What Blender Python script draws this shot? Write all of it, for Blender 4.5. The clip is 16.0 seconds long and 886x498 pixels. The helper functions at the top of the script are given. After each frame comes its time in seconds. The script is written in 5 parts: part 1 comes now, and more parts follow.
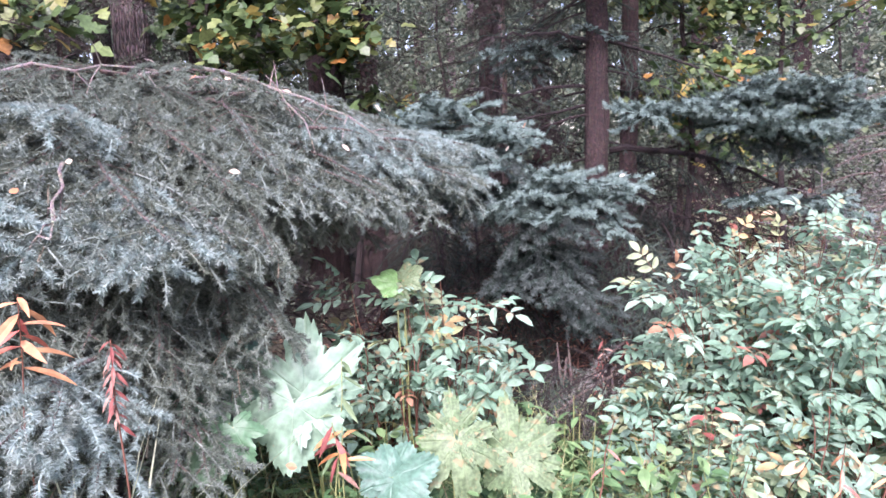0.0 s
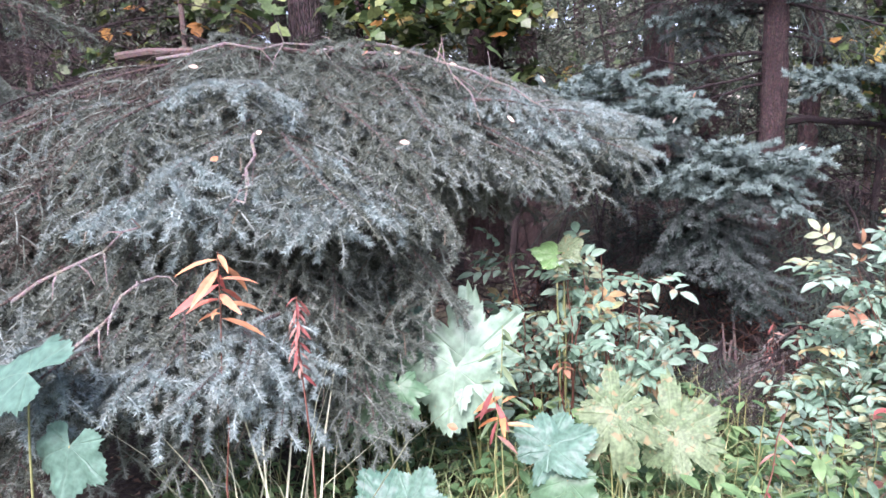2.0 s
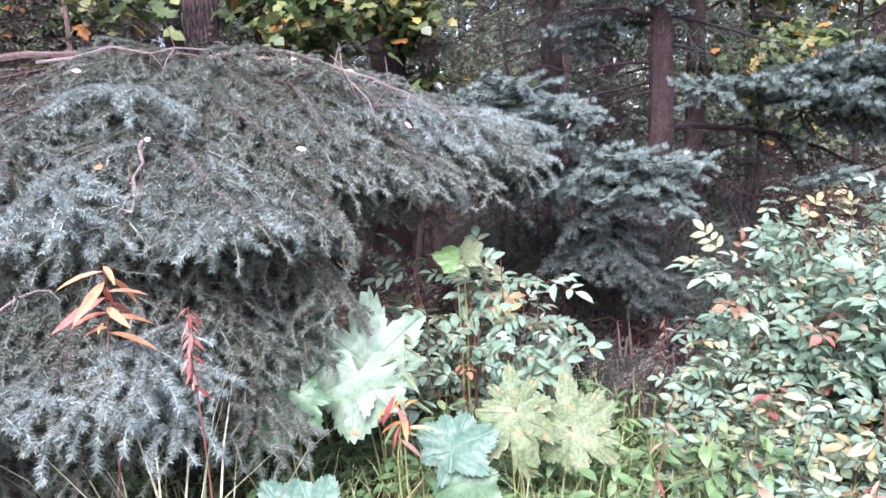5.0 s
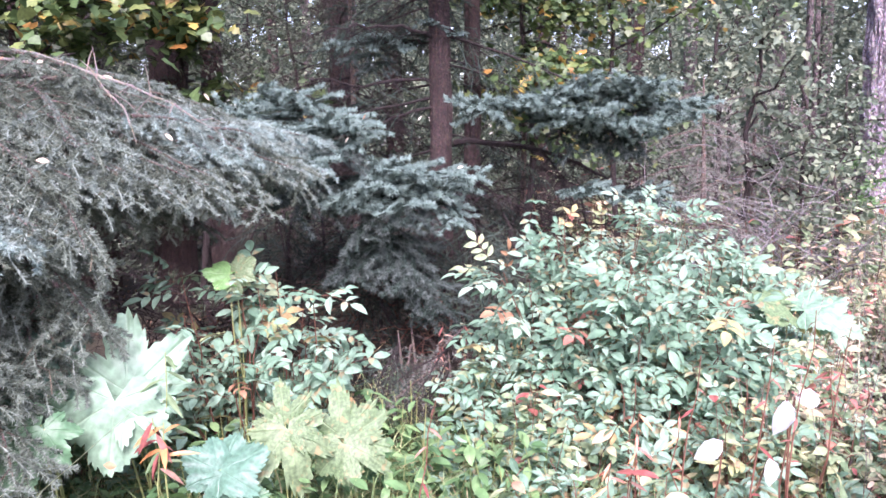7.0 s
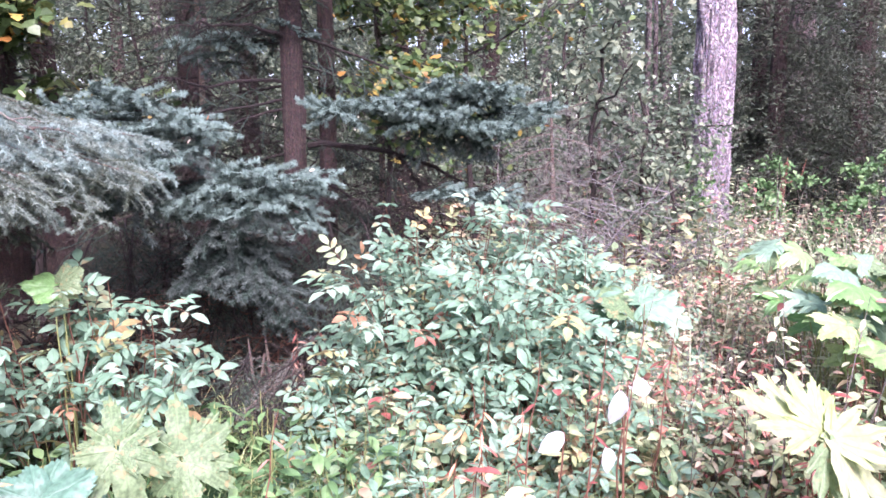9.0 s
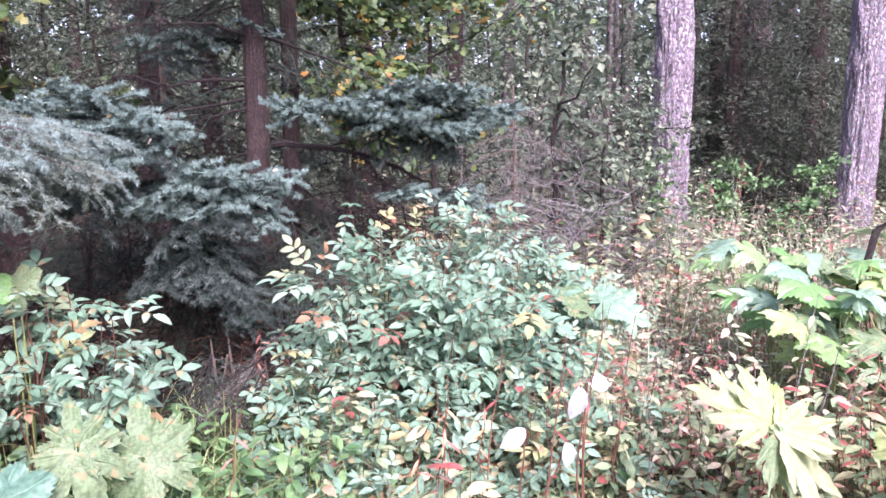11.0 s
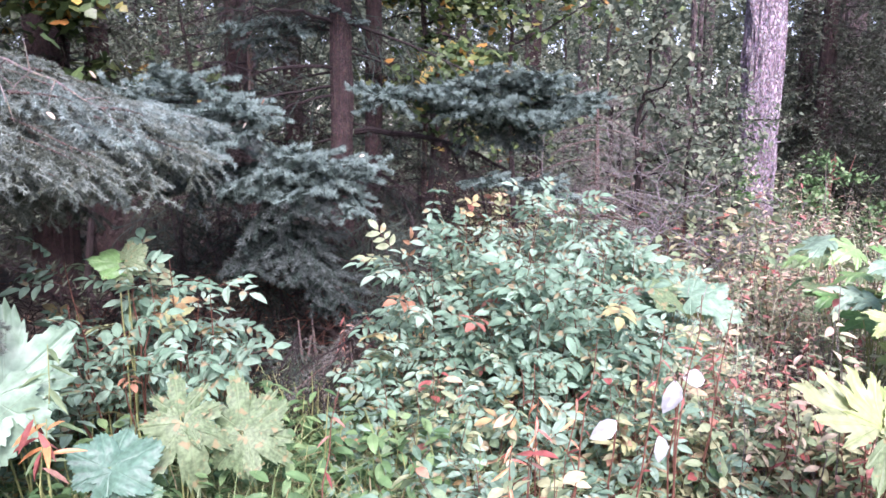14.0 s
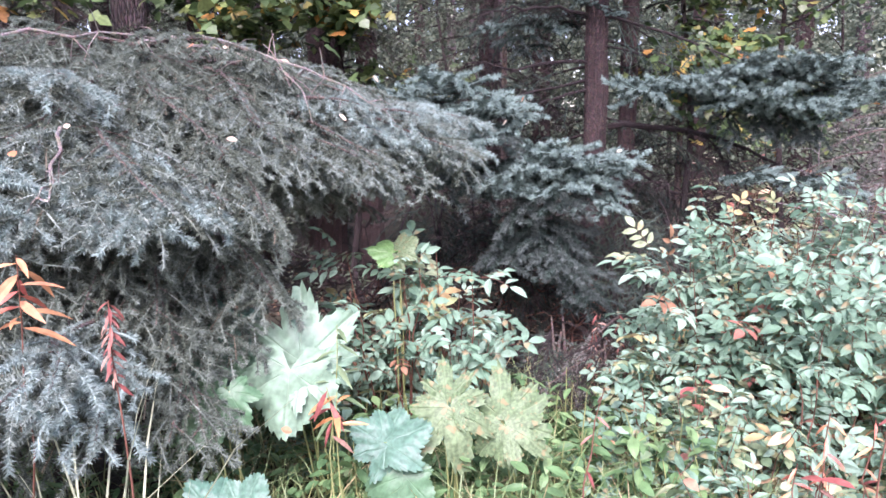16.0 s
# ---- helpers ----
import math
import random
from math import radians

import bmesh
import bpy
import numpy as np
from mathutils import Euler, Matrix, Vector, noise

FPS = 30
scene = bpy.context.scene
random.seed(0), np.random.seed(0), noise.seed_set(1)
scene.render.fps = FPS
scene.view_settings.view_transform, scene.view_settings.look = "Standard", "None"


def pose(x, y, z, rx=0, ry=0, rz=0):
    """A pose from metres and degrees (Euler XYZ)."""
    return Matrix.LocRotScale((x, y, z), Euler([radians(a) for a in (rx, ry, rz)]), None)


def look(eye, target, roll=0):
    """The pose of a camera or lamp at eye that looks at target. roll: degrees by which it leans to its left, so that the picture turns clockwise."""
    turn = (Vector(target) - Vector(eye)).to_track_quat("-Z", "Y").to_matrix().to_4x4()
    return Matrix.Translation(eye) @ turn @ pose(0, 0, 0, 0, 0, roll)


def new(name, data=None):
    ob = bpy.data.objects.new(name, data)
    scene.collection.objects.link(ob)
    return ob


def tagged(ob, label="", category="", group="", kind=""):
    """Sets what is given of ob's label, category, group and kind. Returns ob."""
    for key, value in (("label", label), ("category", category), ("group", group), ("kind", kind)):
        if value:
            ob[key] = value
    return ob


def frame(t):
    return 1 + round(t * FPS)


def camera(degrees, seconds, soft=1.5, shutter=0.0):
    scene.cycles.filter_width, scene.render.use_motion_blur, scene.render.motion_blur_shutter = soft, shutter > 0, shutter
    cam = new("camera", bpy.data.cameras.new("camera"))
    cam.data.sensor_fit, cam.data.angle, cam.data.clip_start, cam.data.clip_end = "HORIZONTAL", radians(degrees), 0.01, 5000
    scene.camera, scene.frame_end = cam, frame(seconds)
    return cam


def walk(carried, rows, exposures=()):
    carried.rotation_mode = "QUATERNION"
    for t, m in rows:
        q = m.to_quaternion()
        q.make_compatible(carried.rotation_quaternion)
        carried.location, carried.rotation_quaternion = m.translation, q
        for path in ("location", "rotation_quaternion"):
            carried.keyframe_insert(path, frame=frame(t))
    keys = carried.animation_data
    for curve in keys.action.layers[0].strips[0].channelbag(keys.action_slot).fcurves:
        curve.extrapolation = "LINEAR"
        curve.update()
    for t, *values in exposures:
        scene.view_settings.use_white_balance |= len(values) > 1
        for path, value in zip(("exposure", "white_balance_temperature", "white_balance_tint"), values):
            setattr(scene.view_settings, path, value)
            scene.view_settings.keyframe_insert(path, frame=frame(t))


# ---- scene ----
cam = camera(62.4, 16.0, soft=1.6)
PATH = [
    (0, (0.212, 0.009, 1.415), (0.0418, 1.9835, 1.1457), -1.73),
    (0.5, (0.193, 0.008, 1.407), (-0.0654, 1.9714, 1.1308), -2.0),
    (1, (0.188, 0.0, 1.404), (-0.1808, 1.9439, 1.1099), -1.92),
    (1.5, (0.186, -0.009, 1.402), (-0.2769, 1.9113, 1.0884), -1.9),
    (2, (0.183, -0.018, 1.404), (-0.3901, 1.8712, 1.0824), -2.02),
    (2.5, (0.181, -0.022, 1.404), (-0.44, 1.8519, 1.0824), -2.21),
    (3, (0.182, -0.025, 1.408), (-0.461, 1.8406, 1.0794), -2.75),
    (3.2, (0.182, -0.023, 1.413), (-0.4374, 1.8488, 1.0784), -2.71),
    (5.3, (0.216, -0.026, 1.402), (-0.0469, 1.9325, 1.0931), -2.02),
    (5.5, (0.218, -0.03, 1.403), (0.0072, 1.9352, 1.0963), -1.91),
    (6, (0.257, -0.044, 1.414), (0.1593, 1.9299, 1.1078), -1.59),
    (6.5, (0.287, -0.047, 1.415), (0.3453, 1.9288, 1.1106), -0.88),
    (7, (0.316, -0.039, 1.414), (0.5123, 1.9284, 1.1127), -1.0),
    (7.5, (0.344, -0.028, 1.411), (0.6513, 1.9255, 1.1132), -1.07),
    (8, (0.366, -0.017, 1.408), (0.7713, 1.9179, 1.1072), -1.27),
    (8.5, (0.381, -0.022, 1.406), (0.8663, 1.8958, 1.1086), -0.51),
    (8.7, (0.388, -0.026, 1.408), (0.9062, 1.8823, 1.1111), -0.64),
    (10.8, (0.379, -0.055, 1.408), (0.9906, 1.8257, 1.1128), -0.54),
    (11, (0.384, -0.059, 1.409), (1.0223, 1.8128, 1.1134), -0.39),
    (11.5, (0.401, -0.06, 1.402), (1.1226, 1.7825, 1.1112), -0.21),
    (12, (0.409, -0.06, 1.399), (1.1954, 1.7558, 1.1092), -0.47),
    (12.5, (0.406, -0.06, 1.395), (1.2193, 1.7434, 1.1037), 0.29),
    (13, (0.377, -0.064, 1.4), (1.1241, 1.7668, 1.1003), 0.45),
    (13.5, (0.356, -0.055, 1.404), (0.9811, 1.8196, 1.0944), -0.21),
    (14, (0.303, -0.034, 1.398), (0.77, 1.8837, 1.0755), 0.36),
    (14.5, (0.27, -0.021, 1.398), (0.5128, 1.9364, 1.068), -0.71),
    (15, (0.248, -0.01, 1.4), (0.2988, 1.9618, 1.0688), -0.8),
    (15.5, (0.223, -0.002, 1.398), (0.1528, 1.969, 1.0672), -1.04),
    (16, (0.223, -0.012, 1.395), (0.0558, 1.9534, 1.0664), -1.03),
]
walk(cam, [(t, look(eye, target, roll)) for t, eye, target, roll in PATH], [(0.0, 1.96, 6470.0, 44.0), (1.5, 1.90, 6470.0, 44.0), (2.5, 1.84, 6470.0, 44.0), (3.2, 1.87, 6470.0, 44.0), (5.5, 2.00, 6470.0, 44.0), (7.0, 2.09, 6470.0, 44.0), (8.5, 2.10, 6470.0, 44.0), (11.0, 1.96, 6470.0, 44.0), (12.5, 1.80, 6470.0, 44.5), (14.5, 1.76, 6470.0, 44.0), (16.0, 1.92, 6470.0, 44.0)])

# ---- world and light ----
world = bpy.data.worlds.new("world")
scene.world = world
world.use_nodes = True
wn = world.node_tree.nodes
sky = wn.new("ShaderNodeTexSky")
sky.sky_type = "NISHITA"
sky.sun_disc = False
sky.sun_elevation = radians(46)
sky.sun_rotation = radians(177)
sky.air_density, sky.dust_density, sky.ozone_density = 1.0, 1.5, 1.5
wn["Background"].inputs["Strength"].default_value = 0.12
world.node_tree.links.new(sky.outputs["Color"], wn["Background"].inputs["Color"])

sun = new("sun", bpy.data.lights.new("sun", "SUN"))
sun.data.energy = 3.5
sun.data.angle = radians(30)
sun.data.color = (0.95, 0.985, 1.0)
sun.matrix_world = look((0.2, -4.8, 4.97), (0.0, 0.0, 0.0))


# ---- materials ----
def srgb(r, g, b):
    return tuple(((c + 0.055) / 1.055) ** 2.4 if c > 0.04045 else c / 12.92 for c in (r, g, b)) + (1.0,)


def material(name):
    m = bpy.data.materials.new(name)
    m.use_nodes = True
    return m, m.node_tree.nodes, m.node_tree.links, m.node_tree.nodes["Principled BSDF"]


def ramp(nodes, stops):
    r = nodes.new("ShaderNodeValToRGB")
    el = r.color_ramp.elements
    while len(el) > 1:
        el.remove(el[-1])
    el[0].position, el[0].color = stops[0][0], stops[0][1]
    for p, c in stops[1:]:
        e = el.new(p)
        e.color = c
    return r


def mix(nodes, links, blend, fac, a, b):
    n = nodes.new("ShaderNodeMix")
    n.data_type, n.blend_type = "RGBA", blend
    for socket, v in ((n.inputs[0], fac), (n.inputs[6], a), (n.inputs[7], b)):
        if hasattr(v, "links"):
            links.new(v, socket)
        else:
            socket.default_value = v
    return n.outputs[2]


def leaf_material(name, stops, rough=0.42, through_light=0.3, source="island", grain=45.0, spots=None, vein=None, spec=0.5, spots_at=0.64, tones=(0.6, 1.25), spot_size=11.0):
    """A leaf: colour by piece, mottled by noise, with veins and brown spots, part of the light going through."""
    m, n, l, b = material(name)
    if source == "object":
        rnd = n.new("ShaderNodeObjectInfo").outputs["Random"]
    else:
        rnd = n.new("ShaderNodeNewGeometry").outputs["Random Per Island"]
    r = ramp(n, stops)
    l.new(rnd, r.inputs["Fac"])
    tc = n.new("ShaderNodeTexCoord")
    no = n.new("ShaderNodeTexNoise")
    no.inputs["Scale"].default_value, no.inputs["Detail"].default_value = grain, 5.0
    l.new(tc.outputs["Object"], no.inputs["Vector"])
    tone = ramp(n, [(0.3, (tones[0],) * 3 + (1,)), (0.7, (tones[1],) * 3 + (1,))])
    l.new(no.outputs["Fac"], tone.inputs["Fac"])
    col = mix(n, l, "MULTIPLY", 0.8, r.outputs["Color"], tone.outputs["Color"])
    if vein:
        at = n.new("ShaderNodeAttribute")
        at.attribute_name = "vein"
        col = mix(n, l, "MIX", at.outputs["Fac"], col, vein)
    if spots:
        n2 = n.new("ShaderNodeTexNoise")
        n2.inputs["Scale"].default_value, n2.inputs["Detail"].default_value = spot_size, 8.0
        l.new(tc.outputs["Object"], n2.inputs["Vector"])
        cut = ramp(n, [(spots_at, (0, 0, 0, 1)), (spots_at + 0.06, (0.8, 0.8, 0.8, 1))])
        l.new(n2.outputs["Fac"], cut.inputs["Fac"])
        col = mix(n, l, "MIX", cut.outputs["Color"], col, spots)
    l.new(col, b.inputs["Base Color"])
    b.inputs["Roughness"].default_value = rough
    b.inputs["Specular IOR Level"].default_value = spec
    bump = n.new("ShaderNodeBump")
    bump.inputs["Strength"].default_value, bump.inputs["Distance"].default_value = 0.35, 0.004
    l.new(no.outputs["Fac"], bump.inputs["Height"])
    l.new(bump.outputs["Normal"], b.inputs["Normal"])
    tr = n.new("ShaderNodeBsdfTranslucent")
    l.new(col, tr.inputs["Color"])
    ms = n.new("ShaderNodeMixShader")
    ms.inputs[0].default_value = through_light
    l.new(b.outputs[0], ms.inputs[1])
    l.new(tr.outputs[0], ms.inputs[2])
    l.new(ms.outputs[0], n["Material Output"].inputs["Surface"])
    return m


def bark_material(name, dark, mid, light, scale=14.0, stretch=0.22, depth=0.02):
    """Furrowed bark: long plates parted by dark cracks, lichen patches over them."""
    m, n, l, b = material(name)
    tc = n.new("ShaderNodeTexCoord")
    mp = n.new("ShaderNodeMapping")
    mp.inputs["Scale"].default_value = (1, 1, stretch)
    l.new(tc.outputs["Object"], mp.inputs["Vector"])
    warp = n.new("ShaderNodeTexNoise")
    warp.inputs["Scale"].default_value, warp.inputs["Detail"].default_value = scale * 0.6, 4.0
    l.new(mp.outputs[0], warp.inputs["Vector"])
    vec = mix(n, l, "LINEAR_LIGHT", 0.12, mp.outputs[0], warp.outputs["Color"])
    vo = n.new("ShaderNodeTexVoronoi")
    vo.feature = "DISTANCE_TO_EDGE"
    vo.inputs["Scale"].default_value = scale
    l.new(vec, vo.inputs["Vector"])
    crack = ramp(n, [(0.0, (0, 0, 0, 1)), (0.16, (0.75, 0.75, 0.75, 1)), (0.5, (1, 1, 1, 1))])
    l.new(vo.outputs["Distance"], crack.inputs["Fac"])
    no = n.new("ShaderNodeTexNoise")
    no.inputs["Scale"].default_value, no.inputs["Detail"].default_value = 5.0, 7.0
    l.new(mp.outputs[0], no.inputs["Vector"])
    tone = ramp(n, [(0.35, mid), (0.65, light)])
    l.new(no.outputs["Fac"], tone.inputs["Fac"])
    fine = n.new("ShaderNodeTexNoise")
    fine.inputs["Scale"].default_value, fine.inputs["Detail"].default_value = 90.0, 4.0
    l.new(mp.outputs[0], fine.inputs["Vector"])
    c = mix(n, l, "MIX", crack.outputs["Color"], dark, tone.outputs["Color"])
    c = mix(n, l, "OVERLAY", 0.5, c, fine.outputs["Color"])
    l.new(c, b.inputs["Base Color"])
    b.inputs["Roughness"].default_value = 0.9
    h = mix(n, l, "ADD", 0.25, crack.outputs["Color"], fine.outputs["Color"])
    bump = n.new("ShaderNodeBump")
    bump.inputs["Strength"].default_value, bump.inputs["Distance"].default_value = 1.0, depth
    l.new(h, bump.inputs["Height"])
    l.new(bump.outputs["Normal"], b.inputs["Normal"])
    return m


def ground_material(name):
    m, n, l, b = material(name)
    tc = n.new("ShaderNodeTexCoord")
    big = n.new("ShaderNodeTexNoise")
    big.inputs["Scale"].default_value, big.inputs["Detail"].default_value = 1.3, 6.0
    l.new(tc.outputs["Object"], big.inputs["Vector"])
    fine = n.new("ShaderNodeTexNoise")
    fine.inputs["Scale"].default_value, fine.inputs["Detail"].default_value = 40.0, 8.0
    l.new(tc.outputs["Object"], fine.inputs["Vector"])
    a = ramp(n, [(0.3, (0.018, 0.015, 0.010, 1)), (0.5, (0.036, 0.029, 0.018, 1)), (0.7, (0.034, 0.042, 0.018, 1))])
    l.new(big.outputs["Fac"], a.inputs["Fac"])
    t = ramp(n, [(0.3, (0.45, 0.42, 0.4, 1)), (0.7, (1.5, 1.4, 1.3, 1))])
    l.new(fine.outputs["Fac"], t.inputs["Fac"])
    l.new(mix(n, l, "MULTIPLY", 1.0, a.outputs["Color"], t.outputs["Color"]), b.inputs["Base Color"])
    b.inputs["Roughness"].default_value = 0.95
    bump = n.new("ShaderNodeBump")
    bump.inputs["Strength"].default_value, bump.inputs["Distance"].default_value = 0.9, 0.03
    l.new(fine.outputs["Fac"], bump.inputs["Height"])
    l.new(bump.outputs["Normal"], b.inputs["Normal"])
    return m


GROUND = ground_material("forest_floor")
BARK_GREY = bark_material("grey_bark", (0.125, 0.10, 0.113, 1), (0.29, 0.245, 0.28, 1), (0.42, 0.375, 0.41, 1), 27.0, 0.42, 0.02)
BARK_BROWN = bark_material("brown_bark", (0.016, 0.010, 0.009, 1), (0.06, 0.035, 0.03, 1), (0.10, 0.065, 0.058, 1), 40.0, 0.5, 0.008)
BARK_DIM = bark_material("dim_bark", (0.03, 0.025, 0.024, 1), (0.12, 0.09, 0.085, 1), (0.2, 0.165, 0.16, 1), 26.0, 0.25, 0.015)
TWIG = bark_material("twig_bark", (0.06, 0.042, 0.034, 1), (0.17, 0.125, 0.1, 1), (0.26, 0.2, 0.17, 1), 90.0, 0.5, 0.002)
TWIG_PALE = bark_material("pale_twig", (0.13, 0.112, 0.095, 1), (0.30, 0.265, 0.225, 1), (0.44, 0.40, 0.35, 1), 90.0, 0.5, 0.002)
TWIG_GREY = bark_material("grey_twig", (0.10, 0.092, 0.09, 1), (0.24, 0.23, 0.225, 1), (0.38, 0.365, 0.36, 1), 90.0, 0.5, 0.002)
STUMP = bark_material("rotten_wood", (0.06, 0.025, 0.018, 1), (0.2, 0.085, 0.06, 1), (0.3, 0.15, 0.1, 1), 40.0, 0.3, 0.01)
TWIG_DARK = bark_material("dark_twig", (0.014, 0.010, 0.009, 1), (0.034, 0.023, 0.020, 1), (0.058, 0.041, 0.037, 1), 90.0, 0.5, 0.002)
STEM_RED = leaf_material("red_stem", [(0.0, (0.10, 0.042, 0.032, 1)), (1.0, (0.17, 0.085, 0.055, 1))], 0.6, 0.0, spec=0.2)
STEM_GREEN = leaf_material("green_stem", [(0.0, (0.17, 0.22, 0.08, 1)), (1.0, (0.28, 0.3, 0.12, 1))], 0.5, 0.1)

NEEDLE_OLD = leaf_material("old_needles", [(0.0, (0.060, 0.080, 0.055, 1)), (0.6, (0.102, 0.130, 0.096, 1)), (0.95, (0.165, 0.20, 0.155, 1)), (1.0, (0.17, 0.13, 0.09, 1))], 0.7, 0.25, grain=30.0, spec=0.2, tones=(0.6, 1.25))
NEEDLE_DULL = leaf_material("dull_green_needles", [(0.0, (0.105, 0.137, 0.106, 1)), (0.6, (0.165, 0.210, 0.166, 1)), (1.0, (0.235, 0.285, 0.235, 1))], 0.7, 0.25, grain=30.0, spec=0.15, tones=(0.65, 1.2))
NEEDLE_MID = leaf_material("grey_green_needles", [(0.0, (0.125, 0.168, 0.135, 1)), (0.5, (0.195, 0.25, 0.21, 1)), (1.0, (0.275, 0.34, 0.295, 1))], 0.75, 0.25, grain=30.0, spec=0.15, tones=(0.65, 1.2))
# older brown-grey needles, darkened further for the dim light on the left boughs
NEEDLE_DIM_BROWN = leaf_material("dim_brown_needles", [(0.0, (0.055, 0.050, 0.038, 1)), (0.6, (0.10, 0.096, 0.074, 1)), (1.0, (0.155, 0.145, 0.115, 1))], 0.75, 0.2, grain=30.0, spec=0.15, tones=(0.6, 1.25))
NEEDLE_TIP = leaf_material("blue_grey_needles", [(0.0, (0.175, 0.25, 0.22, 1)), (0.5, (0.255, 0.35, 0.31, 1)), (1.0, (0.35, 0.455, 0.415, 1))], 0.75, 0.25, grain=30.0, spec=0.15, tones=(0.75, 1.15))
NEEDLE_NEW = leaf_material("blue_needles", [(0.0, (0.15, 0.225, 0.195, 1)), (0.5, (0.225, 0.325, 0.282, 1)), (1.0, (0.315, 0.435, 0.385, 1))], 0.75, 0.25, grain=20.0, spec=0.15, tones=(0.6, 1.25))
# darker copies of the blue needles: shade of low and inner sprays as colour
NEEDLE_DIM = leaf_material("dim_blue_needles", [(0.0, (0.062, 0.085, 0.074, 1)), (0.5, (0.095, 0.125, 0.11, 1)), (1.0, (0.135, 0.17, 0.155, 1))], 0.75, 0.2, grain=20.0, spec=0.1, tones=(0.6, 1.25))
NEEDLE_SHADE = leaf_material("shaded_blue_needles", [(0.0, (0.026, 0.045, 0.036, 1)), (0.6, (0.048, 0.076, 0.062, 1)), (1.0, (0.085, 0.122, 0.102, 1))], 0.65, 0.15, grain=20.0, spec=0.1, tones=(0.6, 1.25))
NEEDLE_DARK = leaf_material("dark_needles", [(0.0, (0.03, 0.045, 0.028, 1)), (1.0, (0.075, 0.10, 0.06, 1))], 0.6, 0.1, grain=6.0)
NEEDLE_BROWN = leaf_material("brown_needles", [(0.0, (0.022, 0.016, 0.013, 1)), (1.0, (0.065, 0.048, 0.038, 1))], 0.8, 0.05, grain=12.0)
NEEDLE_DEAD = leaf_material("dead_needles", [(0.0, (0.11, 0.112, 0.10, 1)), (1.0, (0.26, 0.265, 0.235, 1))], 0.8, 0.05, grain=12.0)

ROSE_LEAF = leaf_material("rose_leaf", [(0.0, (0.115, 0.215, 0.14, 1)), (0.45, (0.185, 0.315, 0.215, 1)), (0.90, (0.265, 0.40, 0.295, 1)), (0.955, (0.34, 0.38, 0.18, 1)), (0.98, (0.40, 0.29, 0.14, 1)), (1.0, (0.34, 0.14, 0.11, 1))], 0.65, 0.4, "object", 30.0, spec=0.15, spots=(0.36, 0.27, 0.15, 1), spots_at=0.62, tones=(0.6, 1.3))
LOW_LEAF = leaf_material("low_leaf", [(0.0, (0.155, 0.25, 0.135, 1)), (0.45, (0.275, 0.37, 0.205, 1)), (0.72, (0.43, 0.45, 0.25, 1)), (0.86, (0.55, 0.45, 0.28, 1)), (0.94, (0.48, 0.26, 0.17, 1)), (1.0, (0.36, 0.10, 0.09, 1))], 0.55, 0.35, spec=0.25)
DRY_LEAF = leaf_material("dry_autumn_leaf", [(0.0, (0.20, 0.28, 0.16, 1)), (0.40, (0.36, 0.43, 0.26, 1)), (0.65, (0.53, 0.51, 0.34, 1)), (0.85, (0.62, 0.49, 0.37, 1)), (0.95, (0.52, 0.29, 0.23, 1)), (1.0, (0.40, 0.13, 0.12, 1))], 0.55, 0.4, spec=0.25)
GREEN_LEAF = leaf_material("fresh_low_leaf", [(0.0, (0.065, 0.15, 0.06, 1)), (0.6, (0.12, 0.235, 0.095, 1)), (1.0, (0.19, 0.31, 0.13, 1))], 0.5, 0.3, spec=0.3)
PARSNIP = leaf_material("parsnip_leaf", [(0.0, (0.165, 0.29, 0.19, 1)), (1.0, (0.22, 0.34, 0.235, 1))], 0.42, 0.3, "object", 9.0, (0.34, 0.30, 0.17, 1), (0.30, 0.42, 0.30, 1), spec=0.35, spots_at=0.64, tones=(0.65, 1.3), spot_size=4.0)
PARSNIP_PALE = leaf_material("pale_parsnip_leaf", [(0.0, (0.115, 0.19, 0.09, 1)), (1.0, (0.17, 0.245, 0.13, 1))], 0.5, 0.35, "object", 14.0, (0.28, 0.23, 0.12, 1), (0.24, 0.31, 0.18, 1), spots_at=0.56, spec=0.25, tones=(0.5, 1.4), spot_size=5.0)
PARSNIP_YELLOW = leaf_material("yellowing_parsnip_leaf", [(0.0, (0.21, 0.33, 0.10, 1)), (1.0, (0.36, 0.42, 0.19, 1))], 0.45, 0.35, "object", 9.0, (0.54, 0.42, 0.23, 1), (0.18, 0.31, 0.08, 1), spots_at=0.58, tones=(0.7, 1.25), spot_size=4.0)
PARSNIP_BLEACHED = leaf_material("bleached_parsnip_leaf", [(0.0, (0.28, 0.34, 0.17, 1)), (1.0, (0.42, 0.44, 0.28, 1))], 0.5, 0.35, "object", 9.0, (0.42, 0.29, 0.16, 1), (0.19, 0.31, 0.10, 1), spots_at=0.58, tones=(0.6, 1.25), spot_size=4.0)
PARSNIP_FRESH = leaf_material("fresh_parsnip_leaf", [(0.0, (0.12, 0.29, 0.09, 1)), (1.0, (0.24, 0.40, 0.16, 1))], 0.38, 0.35, "object", 9.0, (0.5, 0.46, 0.2, 1), (0.36, 0.49, 0.25, 1), tones=(0.7, 1.25), spot_size=4.0)
PARSNIP_MINT = leaf_material("blue_green_parsnip_leaf", [(0.0, (0.065, 0.155, 0.105, 1)), (1.0, (0.10, 0.20, 0.14, 1))], 0.45, 0.25, "object", 9.0, (0.32, 0.29, 0.17, 1), (0.15, 0.26, 0.19, 1), spec=0.3, spots_at=0.70, tones=(0.65, 1.3), spot_size=4.0)
